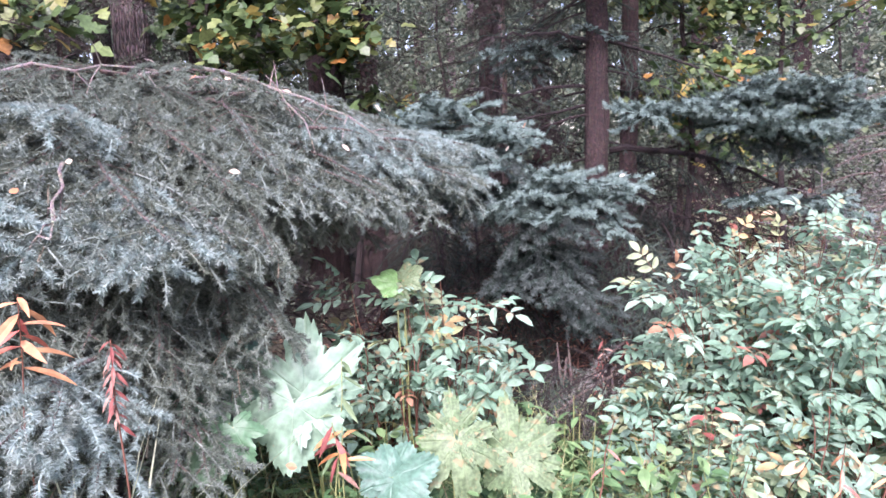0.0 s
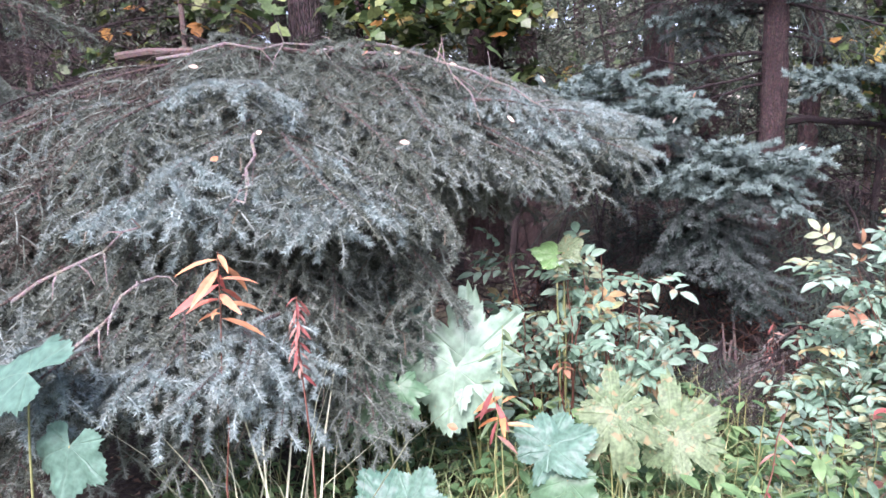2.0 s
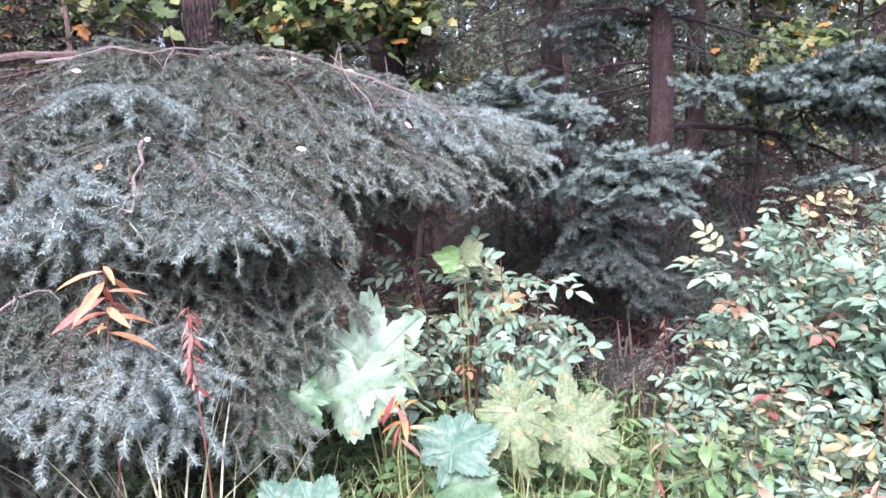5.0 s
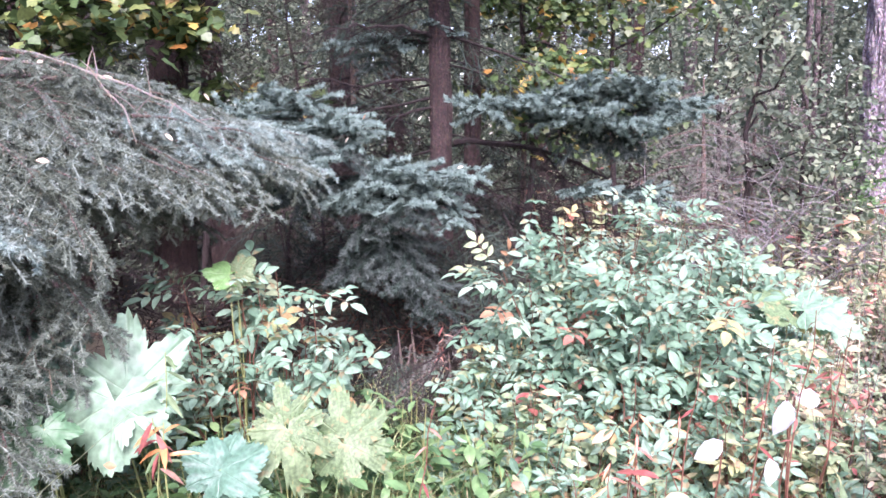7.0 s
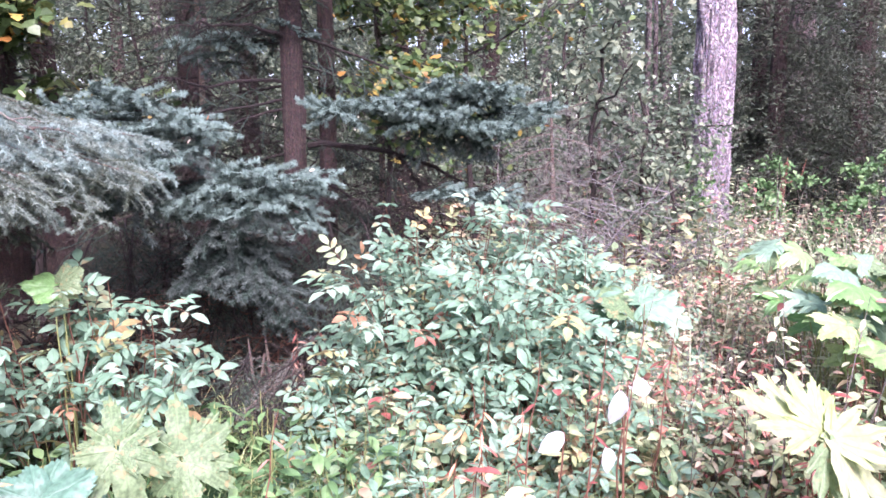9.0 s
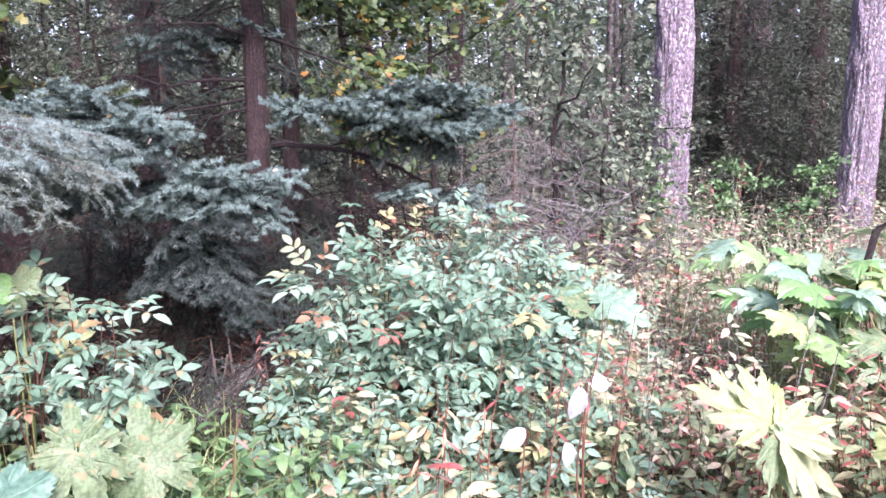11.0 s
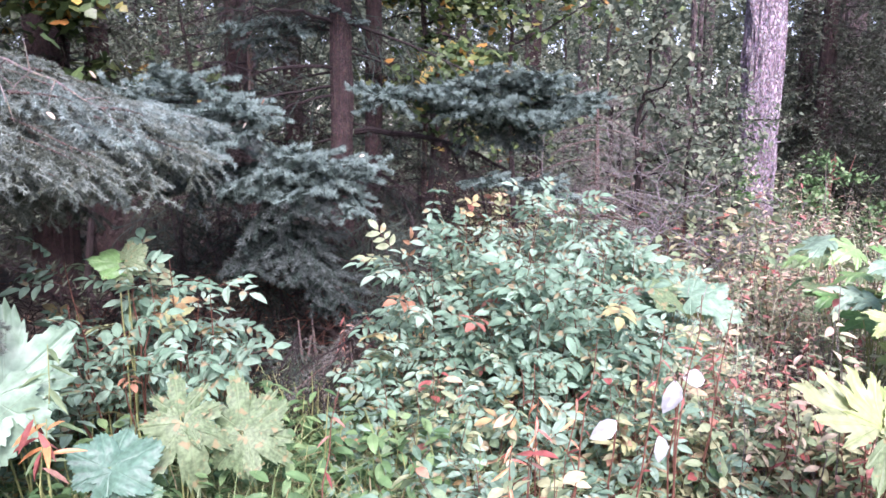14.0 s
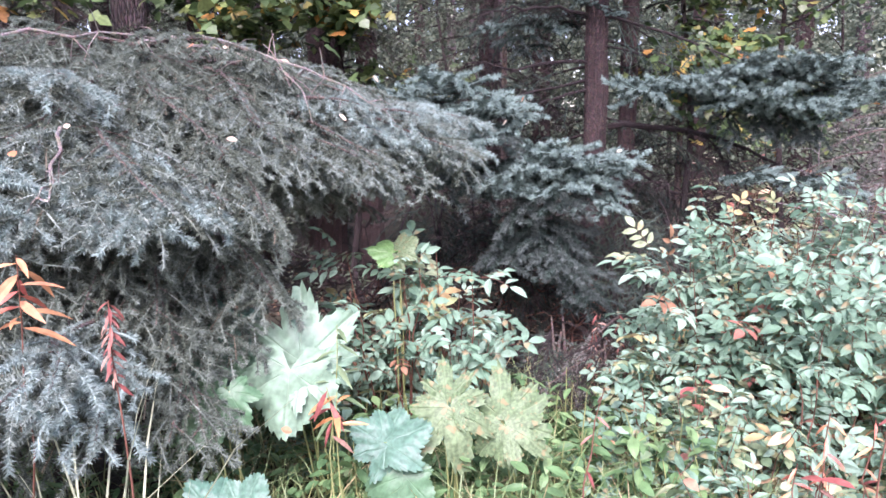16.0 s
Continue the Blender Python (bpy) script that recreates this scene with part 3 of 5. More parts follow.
COARSE = bough_set(3, [TWIG_DARK, NEEDLE_DARK, NEEDLE_DARK], 230, length=1.3, width=0.55, lift=0.1, droop=0.45, hang=0.8, spacing=0.020, nl=0.055, nw=0.013, twig_step=0.12, fine_step=0.10)


MID = Vector((-1.38, 2.97, 0))


def hanging_spruce():
    th = thing("spruce_tree", (MID.x, MID.y, 0), "broad blue-green spruce with dense hanging boughs and fallen leaves on it", "tree")
    g = Geo()
    g.tube([(0, 0, -0.1), (0.03, 0, 0.6), (0, 0.03, 1.2), (0.02, 0, 1.66)], [0.07, 0.06, 0.05, 0.02], 10)
    part("trunk", g.mesh("trunk", [BARK_BROWN], True), th, Matrix.Translation(MID))
    # tip radius, tip height, bough length, fall, count, first and last bearing, share of old boughs
    layers = [(0.5, 1.64, 0.5, 0.03, 16, -180, 60, 0.95), (0.95, 1.56, 0.75, 0.11, 26, -180, 50, 0.9), (1.2, 1.44, 0.8, 0.18, 28, -178, 30, 0.6),
              (1.40, 1.30, 0.8, 0.25, 34, -176, 20, 0.2), (1.36, 1.14, 0.75, 0.3, 16, -176, -48, 1.0), (1.56, 1.16, 0.85, 0.26, 30, -174, -47, 0.1), (1.5, 0.98, 0.8, 0.3, 34, -174, -46, 1.0), (1.58, 0.82, 0.8, 0.3, 30, -174, -52, 1.0),
              (1.64, 0.68, 0.8, 0.3, 28, -174, -54, 1.0), (1.82, 0.82, 0.85, 0.24, 26, -172, -69, 0.1), (1.82, 0.58, 0.7, 0.25, 12, -172, -70, 0.8),
              (1.44, 1.36, 0.28, 0.05, 30, -62, 12, -1), (1.2, 1.47, 0.28, 0.05, 7, -90, -20, -1), (1.6, 1.20, 0.28, 0.05, 20, -80, -48, -1), (1.6, 1.18, 0.28, 0.05, 6, -125, -92, -1), (1.86, 0.83, 0.28, 0.05, 26, -120, -64, -1), (1.70, 0.88, 0.22, 0.05, 3, -72, -60, -1), (1.1, 1.16, 0.6, 0.25, 8, -44, 10, 1.0),
              (1.38, 1.26, 0.7, 0.2, 9, -46, -12, 0.15), (1.44, 1.24, 0.28, 0.05, 8, -48, -22, -1), (1.34, 1.42, 0.28, 0.05, 8, -48, 10, -1)]
    for r1, zt, ln, fall, n, a0, a1, old in layers:
        for i in range(n):
            a = radians(a0 + (a1 - a0) * (i + 0.2 + 0.6 * rng.random()) / n)
            rr = r1 + 0.07 * rng.normal()
            r0 = max(0.03, rr - ln)
            tw = a + (0.05 if old < 0 else 0.2) * rng.normal()
            z1 = zt + 0.035 * rng.normal()
            o = MID + Vector((r0 * math.cos(tw), r0 * math.sin(tw), z1 + fall))
            e = MID + Vector((rr * math.cos(a), rr * math.sin(a), z1))
            src = HANGING_OLD if rng.random() < old else HANGING
            # left boughs: browner needles with the dimmer light there put into their colour
            if a < radians(-88) and zt > 0.9 and rng.random() < 0.75:
                src = DIM_BROWN
            if a < radians(-116) and zt > 0.9 and rng.random() < 0.3:
                src = BROWN
            if old < 0:
                src = TIPS
            me, end = src[rng.integers(len(src))]
            if old < 0 and zt > 1.0 and math.sin(6.1 * a + 2.3 * zt) + 0.6 * math.sin(15.0 * a + 5.0 * zt) < -0.35:
                continue
            part("bough", me, th, bough_pose(end, o, e, 12 * rng.normal()))
    # bare branches lying over the top
    for pts, r in (([(-1.75, 2.3, 1.71), (-1.4, 2.35, 1.72), (-1.05, 2.55, 1.70)], 0.016),
                   ([(-1.1, 2.6, 1.71), (-0.8, 2.65, 1.72), (-0.45, 2.5, 1.60), (-0.22, 2.4, 1.48)], 0.008),
                   ([(-0.9, 2.6, 1.70), (-0.62, 2.45, 1.63), (-0.4, 2.25, 1.52)], 0.006),
                   ([(-1.5, 2.2, 1.68), (-1.15, 2.3, 1.70), (-0.95, 2.5, 1.71)], 0.006),
                   ([(-0.77, 1.58, 1.41), (-0.74, 1.48, 1.33), (-0.70, 1.40, 1.26)], 0.005),
                   ([(-1.28, 1.30, 1.04), (-1.10, 1.32, 1.13), (-0.95, 1.36, 1.21)], 0.005),
                   ([(-1.12, 1.14, 0.91), (-1.02, 1.17, 0.96), (-0.93, 1.22, 1.04), (-0.87, 1.30, 1.11)], 0.007)):
        b = Geo()
        cp = []
        for p, q in zip(pts[:-1], pts[1:]):
            cp += curve_points(p, q, 0.01, 3, rng, 0.008)[:-1]
        cp.append(Vector(pts[-1]))
        b.tube(cp, [r * (1 - 0.7 * i / len(cp)) for i in range(len(cp))], 6)
        for k in range(2, len(cp)):
            for q in range(2 if r > 0.0055 and pts[0][1] > 2 else 1):
                d = rnd_dir(rng, 0.12 if pts[0][1] > 2 else 0.05)
                b.tube([cp[k], cp[k] + d * 0.6, cp[k] + d + Vector((0, 0, -0.02))], [0.003, 0.002, 0.001], 3)
        part("bare_branch", b.mesh("bare_branch", [TWIG_PALE if r < 0.009 else TWIG]), th, None, "bare pale broken branch")


hanging_spruce()

# ---- the blue spruce with two stems behind ----
rng = np.random.default_rng(901)
STEM = Vector((0.75, 4.5, 0))


def blue_spruce():
    th = thing("spruce_tree", STEM, "blue spruce with two slim brown stems and stiff blue sprays", "tree")
    part("trunk", trunk_mesh(rng, 0.075, 0.05, 4.5, 3.0, 0.10, BARK_BROWN, (0.0, 0.0)), th, Matrix.Translation(STEM))
    part("trunk", trunk_mesh(rng, 0.062, 0.04, 4.5, 3.0, 0.10, BARK_BROWN, (0.01, 0.0)), th, Matrix.Translation((0.98, 4.85, 0)))
    # origin, tip, spread, count
    sprays = [
        ((0.05, 3.95, 1.52), (-0.10, 3.42, 1.63), 0.08, 3, 0), ((0.0, 3.9, 1.50), (-0.28, 3.40, 1.54), 0.07, 3, 0), ((0.15, 3.9, 1.46), (0.14, 3.36, 1.50), 0.08, 3, 0), ((0.25, 3.9, 1.42), (0.35, 3.40, 1.46), 0.06, 3, 0),
        ((-0.05, 3.8, 1.40), (-0.14, 3.28, 1.37), 0.11, 4, 0), ((0.05, 3.8, 1.36), (0.02, 3.28, 1.28), 0.08, 3, 0), ((0.2, 3.8, 1.36), (0.20, 3.34, 1.33), 0.07, 3, 1),
        ((0.5, 4.0, 1.16), (0.33, 3.38, 1.25), 0.08, 3, 0), ((0.55, 4.0, 1.14), (0.52, 3.38, 1.22), 0.08, 3, 0), ((0.6, 3.95, 1.13), (0.80, 3.50, 1.20), 0.04, 3, 0), ((0.5, 3.95, 1.12), (0.68, 3.42, 1.14), 0.06, 3, 0),
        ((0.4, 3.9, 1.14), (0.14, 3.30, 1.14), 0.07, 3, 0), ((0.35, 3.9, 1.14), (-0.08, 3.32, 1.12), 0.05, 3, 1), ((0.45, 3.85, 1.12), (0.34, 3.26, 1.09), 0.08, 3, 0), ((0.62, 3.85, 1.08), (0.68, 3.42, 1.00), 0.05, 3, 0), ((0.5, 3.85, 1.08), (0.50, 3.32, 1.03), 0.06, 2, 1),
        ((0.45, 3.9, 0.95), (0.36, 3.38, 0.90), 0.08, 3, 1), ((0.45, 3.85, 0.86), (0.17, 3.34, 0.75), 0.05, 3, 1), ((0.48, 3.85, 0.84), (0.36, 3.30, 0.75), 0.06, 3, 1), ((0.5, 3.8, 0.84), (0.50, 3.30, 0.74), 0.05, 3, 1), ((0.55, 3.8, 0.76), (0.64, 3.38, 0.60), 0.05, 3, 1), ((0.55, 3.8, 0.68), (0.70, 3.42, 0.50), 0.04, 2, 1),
        ((1.05, 4.2, 1.54), (0.90, 3.72, 1.56), 0.05, 3, 0), ((1.15, 4.2, 1.56), (1.08, 3.70, 1.58), 0.06, 3, 0), ((1.35, 4.15, 1.58), (1.32, 3.66, 1.64), 0.07, 4, 0), ((1.5, 4.1, 1.58), (1.54, 3.64, 1.69), 0.07, 4, 0), ((1.7, 4.1, 1.56), (1.76, 3.62, 1.66), 0.07, 4, 0), ((1.8, 4.05, 1.52), (1.98, 3.62, 1.56), 0.06, 4, 0),
        ((1.4, 4.1, 1.50), (1.40, 3.58, 1.50), 0.08, 4, 0), ((1.6, 4.05, 1.48), (1.64, 3.55, 1.47), 0.08, 4, 0), ((1.8, 4.0, 1.48), (1.86, 3.58, 1.46), 0.07, 3, 0),
        ((1.5, 4.1, 1.44), (1.48, 3.74, 1.32), 0.09, 3, 1), ((1.7, 4.1, 1.42), (1.72, 3.74, 1.30), 0.08, 3, 1),
        ((1.5, 4.0, 1.08), (1.46, 3.58, 1.12), 0.05, 2, 0), ((1.8, 4.0, 1.06), (1.86, 3.6, 1.08), 0.06, 3, 0),
        ((0.75, 4.75, 2.00), (0.35, 4.45, 1.99), 0.12, 3, 0), ((0.8, 4.6, 2.04), (0.95, 4.35, 2.03), 0.10, 3, 0), ((0.6, 4.7, 1.98), (0.12, 4.5, 1.98), 0.08, 3, 0), ((0.8, 4.6, 2.45), (0.9, 4.15, 2.4), 0.25, 5, 0),
        ((0.4, 4.7, 1.85), (0.15, 4.4, 1.80), 0.12, 3, 1),
    ]
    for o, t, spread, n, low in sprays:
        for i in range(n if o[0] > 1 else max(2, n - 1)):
            # low and inner sprays get the dim needles, their shade painted in
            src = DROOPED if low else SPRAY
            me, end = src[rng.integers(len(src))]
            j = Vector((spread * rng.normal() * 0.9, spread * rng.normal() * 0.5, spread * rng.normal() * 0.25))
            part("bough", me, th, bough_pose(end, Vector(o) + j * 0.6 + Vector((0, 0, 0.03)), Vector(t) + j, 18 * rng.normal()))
    # back and side boughs round the stem, shade painted into their needles
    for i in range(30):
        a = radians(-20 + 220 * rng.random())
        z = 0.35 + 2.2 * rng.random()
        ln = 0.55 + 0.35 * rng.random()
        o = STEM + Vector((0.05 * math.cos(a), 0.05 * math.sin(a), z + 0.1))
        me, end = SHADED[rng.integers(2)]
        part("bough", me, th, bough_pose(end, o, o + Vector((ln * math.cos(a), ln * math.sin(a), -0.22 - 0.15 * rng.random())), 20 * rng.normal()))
    # the crown above, out of view, added to shade the sprays beneath
    for i in range(44):
        a, z = 2.4 * i, 2.7 + 1.7 * rng.random()
        o = STEM + Vector((0, 0, z))
        ln = 1.5 - 0.35 * (z - 2.7)
        me, end = COARSE[rng.integers(3)]
        part("bough", me, th, bough_pose(end, o, o + Vector((ln * math.cos(a), ln * math.sin(a), -0.3 * ln)), 12 * rng.normal()))
    # low boughs hanging to the ground between the two trees, needles coloured dark for shade
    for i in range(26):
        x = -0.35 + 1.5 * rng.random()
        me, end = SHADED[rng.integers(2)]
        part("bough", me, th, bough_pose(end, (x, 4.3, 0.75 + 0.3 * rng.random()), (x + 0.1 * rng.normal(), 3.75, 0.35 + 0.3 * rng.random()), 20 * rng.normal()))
    # bare dead limbs from the stems
    limbs = [((0.85, 4.5, 1.38), (1.31, 4.14, 1.33), (1.62, 3.9, 1.18), 0.02), ((0.75, 4.5, 1.75), (0.3, 4.45, 1.72), (0.0, 4.4, 1.76), 0.012),
             ((0.75, 4.5, 1.6), (0.4, 4.4, 1.5), (0.1, 4.3, 1.48), 0.010), ((0.95, 4.8, 1.75), (1.2, 4.7, 1.7), (1.4, 4.6, 1.72), 0.009),
             ((1.3, 4.15, 1.33), (1.38, 4.05, 1.22), (1.42, 4.0, 1.1), 0.009), ((0.75, 4.45, 1.1), (0.95, 4.2, 1.05), (1.1, 4.0, 1.08), 0.009),
             ((0.9, 4.5, 1.15), (1.2, 4.3, 1.0), (1.4, 4.1, 0.95), 0.010), ((0.75, 4.5, 2.0), (0.4, 4.3, 2.05), (0.1, 4.2, 2.0), 0.012)]
    for a, b, c, r in limbs:
        g = Geo()
        cp = curve_points(a, b, 0.02, 5, rng, 0.008)[:-1] + curve_points(b, c, 0.01, 5, rng, 0.008)
        g.tube(cp, [r * (1 - 0.7 * i / len(cp)) for i in range(len(cp))], 6)
        for k in range(2, len(cp)):
            for q in range(5):
                d = rnd_dir(rng, 0.06 + 0.12 * rng.random())
                d.z = -abs(d.z) * 0.8
                g.tube([cp[k], cp[k] + d * 0.5, cp[k] + d + Vector((0, 0, -0.03))], [0.003, 0.0022, 0.001], 3)
        part("bare_branch", g.mesh("bare_branch", [TWIG_DARK]), th, None, "dead dark bare branch")


blue_spruce()


def dead_spruce(base, n, label):
    th = thing("dead_sapling", base, label, "sapling")
    b = Vector(base)
    g = Geo()
    g.tube([b, b + Vector((0.02, 0, 0.3)), b + Vector((0, 0.02, 0.55))], [0.012, 0.009, 0.003], 5)
    part("stem", g.mesh("stem", [TWIG]), th)
    for i in range(n):
        a = radians(-180 + 200 * rng.random())
        z = 0.25 + 0.32 * rng.random()
        o = b + Vector((0, 0, z))
        me, end = (SHADED + BROWN + DEAD)[i % 5]
        part("bough", me, th, bough_pose(end, o, o + Vector((0.32 * math.cos(a), 0.32 * math.sin(a), -0.2)), 20 * rng.normal()))
    return th


dead_spruce((0.5, 3.5, 0.0), 7, "small withered spruce sapling with drooping grey-brown twigs")
dead_spruce((0.42, 3.0, 0.05), 9, "small withered spruce sapling with drooping dark twigs")
dead_spruce((0.62, 2.85, 0.0), 9, "small withered spruce sapling hung with dead twigs")
dead_spruce((0.75, 3.35, 0.0), 5, "small withered spruce sapling with drooping brown twigs")


# ---- rose bushes ----
rng = np.random.default_rng(902)
ROSE_MESH = [compound_leaf(np.random.default_rng(300 + i), 2 + i % 2, 0.128 + 0.012 * (i % 4)).mesh("leaf", [ROSE_LEAF, STEM_RED]) for i in range(8)]


def rose_bush(base, radius, height, n_stem, n_leaf, label, lean=(0, 0), low=0.25, size=1.0):
    """Arching red-brown stems with compound leaves thick on the outside."""
    th = thing("rose_bush", base, label, "bush", "rose bushes")
    b = Vector(base)
    tips = []
    for i in range(n_stem):
        a = 2 * math.pi * (i + rng.random()) / n_stem
        r = radius * math.sqrt(rng.random())
        top = b + Vector((r * math.cos(a) + lean[0], r * math.sin(a) + lean[1], height * (1 - 0.4 * (r / radius) ** 2) * (0.6 + 0.42 * rng.random())))
        foot = b + Vector((0.25 * r * math.cos(a), 0.25 * r * math.sin(a), -0.03))
        cp = curve_points(foot, top, 0.04, 7, rng, 0.012)
        g = Geo()
        g.tube(cp, [0.005 * (1 - 0.75 * k / 7) for k in range(8)], 4)
        part("stem", g.mesh("stem", [STEM_RED]), th)
        tips.append(cp)
    for i in range(n_leaf):
        cp = tips[i % n_stem]
        s = low + (1 - low) * rng.random() ** 0.6
        k = min(6, int(s * 7))
        p = cp[k].lerp(cp[k + 1], s * 7 - k)
        out = Vector((p.x - b.x, p.y - b.y, 0)) * 0.9 / radius + rnd_dir(rng, 0.8)
        out.z = 0.25 * rng.normal() + 0.15
        off = out.normalized() * 0.05 * rng.random()
        up = Vector((0.35 * rng.normal(), 0.35 * rng.normal() - 0.5, 1))
        part("leaf", ROSE_MESH[rng.integers(8)], th, frame_at(p + off, out, up, size * (0.55 + 0.5 * rng.random())))


rose_bush((1.30, 3.0, 0), 0.55, 1.36, 38, 480, "tall wild rose bush with pale green leaves turning yellow", (0.05, -0.05), 0.4, 0.92)
rose_bush((1.50, 2.78, 0), 0.5, 1.26, 32, 440, "tall wild rose bush with pale green and yellow leaves", low=0.45, size=0.92)
rose_bush((1.05, 2.85, 0), 0.38, 0.95, 20, 250, "wild rose bush with pale green leaves", low=0.35, size=0.87)
rose_bush((1.72, 2.85, 0), 0.42, 1.0, 22, 200, "wild rose bush with pale green and yellow leaves", low=0.35)
rose_bush((-0.15, 2.75, 0), 0.30, 0.92, 14, 120, "small wild rose bush with yellowing top leaves", (-0.05, 0), 0.4, 0.9)
rose_bush((-0.05, 2.95, 0), 0.2, 0.9, 8, 50, "slim wild rose bush with fresh green leaves", low=0.5, size=0.87)
rose_bush((0.80, 2.45, 0), 0.28, 0.66, 12, 110, "low wild rose bush with green leaves", low=0.3, size=0.78)
rose_bush((1.15, 2.2, 0), 0.34, 0.66, 16, 140, "low wild rose bush with green and russet leaves", low=0.3, size=0.78)
rose_bush((0.72, 2.05, 0), 0.2, 0.5, 9, 70, "low wild rose bush with pale green leaves", low=0.4, size=0.83)
rose_bush((1.5, 2.15, 0), 0.3, 0.62, 12, 110, "low wild rose bush with yellow and green leaves", low=0.3, size=0.78)
rose_bush((0.95, 1.75, 0), 0.26, 0.5, 10, 80, "low wild rose bush with green and red leaves", low=0.3, size=0.78)


for x, y, r, h, n, what in ((1.75, 2.35, 0.3, 0.66, 120, "low wild rose bush with pale and yellow leaves"), (2.1, 2.9, 0.35, 0.8, 130, "wild rose bush with faded green leaves"),
                            (1.45, 1.75, 0.26, 0.5, 90, "low wild rose bush with russet and green leaves"), (2.3, 3.5, 0.4, 0.85, 130, "wild rose bush with thin faded leaves"),
                            (-0.35, 2.6, 0.25, 0.6, 80, "low wild rose bush with green leaves"),
                            (0.75, 1.6, 0.25, 0.45, 80, "low wild rose bush with pale green leaves"), (1.3, 2.55, 0.35, 0.85, 150, "wild rose bush with pale green leaves")):
    rose_bush((x, y, 0), r, h, 12, n, what, low=0.3, size=0.8)
rose_bush((-0.16, 2.48, 0), 0.26, 1.14, 16, 150, "wild rose bush with green leaves and yellow tops", (-0.04, 0), 0.45, 0.9)
rose_bush((0.02, 2.6, 0), 0.2, 1.06, 12, 110, "wild rose bush with fresh green leaves", low=0.4, size=0.85)


# ---- low plants ----
rng = np.random.default_rng(903)
def low_plant_meshes(seed, n_stem, n_leaf, radius, height, leaf, mats, wide=0.5):
    r = np.random.default_rng(seed)
    stem, fol = Geo(), Geo()
    for i in range(n_stem):
        a, d = 2 * math.pi * r.random(), radius * math.sqrt(r.random())
        top = Vector((d * math.cos(a), d * math.sin(a), height * (0.6 + 0.5 * r.random())))
        cp = curve_points((0.4 * top.x, 0.4 * top.y, -0.03), top, 0.02, 4, r, 0.008)
        stem.tube(cp, [0.003, 0.0026, 0.002, 0.0015, 0.001], 3)
        for k in range(n_leaf // n_stem):
            s = 0.25 + 0.75 * r.random()
            j = min(3, int(s * 4))
            p = cp[j].lerp(cp[j + 1], s * 4 - j)
            out = rnd_dir(r)
            out.z = 0.2 * r.normal()
            leaflet(fol, frame_at(p + out * 0.015, out, (0.4 * r.normal(), 0.4 * r.normal() - 0.2, 1)), leaf * (0.6 + 0.7 * r.random()), leaf * wide * (0.8 + 0.4 * r.random()), 0, 0.2, 0.3)
    return stem.mesh("stem", [mats[0]]), fol.mesh("foliage", [mats[1]])


MIXED = [low_plant_meshes(400 + i, 12, 200, 0.22, 0.5, 0.056, (STEM_RED, LOW_LEAF)) for i in range(4)]
DRYISH = [low_plant_meshes(420 + i, 14, 320, 0.26, 0.62, 0.036, (TWIG_PALE, DRY_LEAF), 0.42) for i in range(4)]
FRESH = [low_plant_meshes(440 + i, 9, 130, 0.17, 0.32, 0.036, (STEM_GREEN, GREEN_LEAF)) for i in range(3)]


def scatter(name, kinds, count, region, label, category, group, scale=(0.8, 1.2), keep=None):
    """Plants of one kind over a stretch of the plan: x0, x1, y0, y1."""
    x0, x1, y0, y1 = region
    made = 0
    while made < count:
        x, y = x0 + (x1 - x0) * rng.random(), y0 + (y1 - y0) * rng.random()
        if keep and not keep(x, y):
            continue
        made += 1
        z = ground_height(x, y)
        th = thing(name, (x, y, z), label, category, group)
        st, fo = kinds[rng.integers(len(kinds))]
        m = Matrix.Translation((x, y, z)) @ pose(0, 0, 0, 6 * rng.normal(), 6 * rng.normal(), 360 * rng.random()) @ Matrix.Scale(scale[0] + (scale[1] - scale[0]) * rng.random(), 4)
        tagged(part("stem", st, th, m), kind="stuff")
        tagged(part("foliage", fo, th, m), kind="stuff")


def clear(x, y):
    """Leaves room for the camera."""
    return math.hypot(x - 0.28, y) > 0.95


scatter("low_shrub", MIXED, 34, (0.7, 2.4, 1.3, 2.6), "low shrub with green, yellow and russet autumn leaves", "shrub", "mixed low shrubs", (0.75, 1.15), clear)
scatter("low_shrub", DRYISH, 60, (1.7, 4.2, 1.6, 4.4), "dry low shrub with pinkish brown and tan autumn leaves", "shrub", "dry low shrubs", (0.9, 1.35), clear)
scatter("low_shrub", DRYISH, 55, (2.2, 7.5, 3.4, 7.5), "dry shrub with tan and reddish leaves on thin stems", "shrub", "dry low shrubs", (1.1, 1.7), clear)
scatter("low_shrub", MIXED, 40, (2.0, 8.0, 3.6, 8.0), "shrub with green and russet leaves", "shrub", "mixed low shrubs", (1.3, 1.9), clear)
scatter("herb", FRESH, 60, (-1.4, 1.0, 1.25, 3.2), "fresh green herb low on the forest floor", "herb", "green herbs", (0.8, 1.3), clear)
scatter("herb", FRESH, 20, (-1.0, 2.4, 1.1, 2.0), "fresh green herb low on the forest floor", "herb", "green herbs", (0.8, 1.2), clear)
scatter("herb", FRESH, 46, (-0.85, -0.1, 1.3, 1.95), "fresh green herb crowded beside the cow parsnip", "herb", "green herbs", (0.85, 1.3), clear)
scatter("herb", FRESH, 26, (-0.3, 0.9, 2.0, 2.7), "fresh green herb between the bushes", "herb", "green herbs", (1.2, 1.8), clear)
scatter("low_shrub", MIXED, 18, (2.1, 3.6, 1.35, 2.2), "low shrub with green and russet leaves under the cow parsnip", "shrub", "mixed low shrubs", (0.9, 1.25), clear)


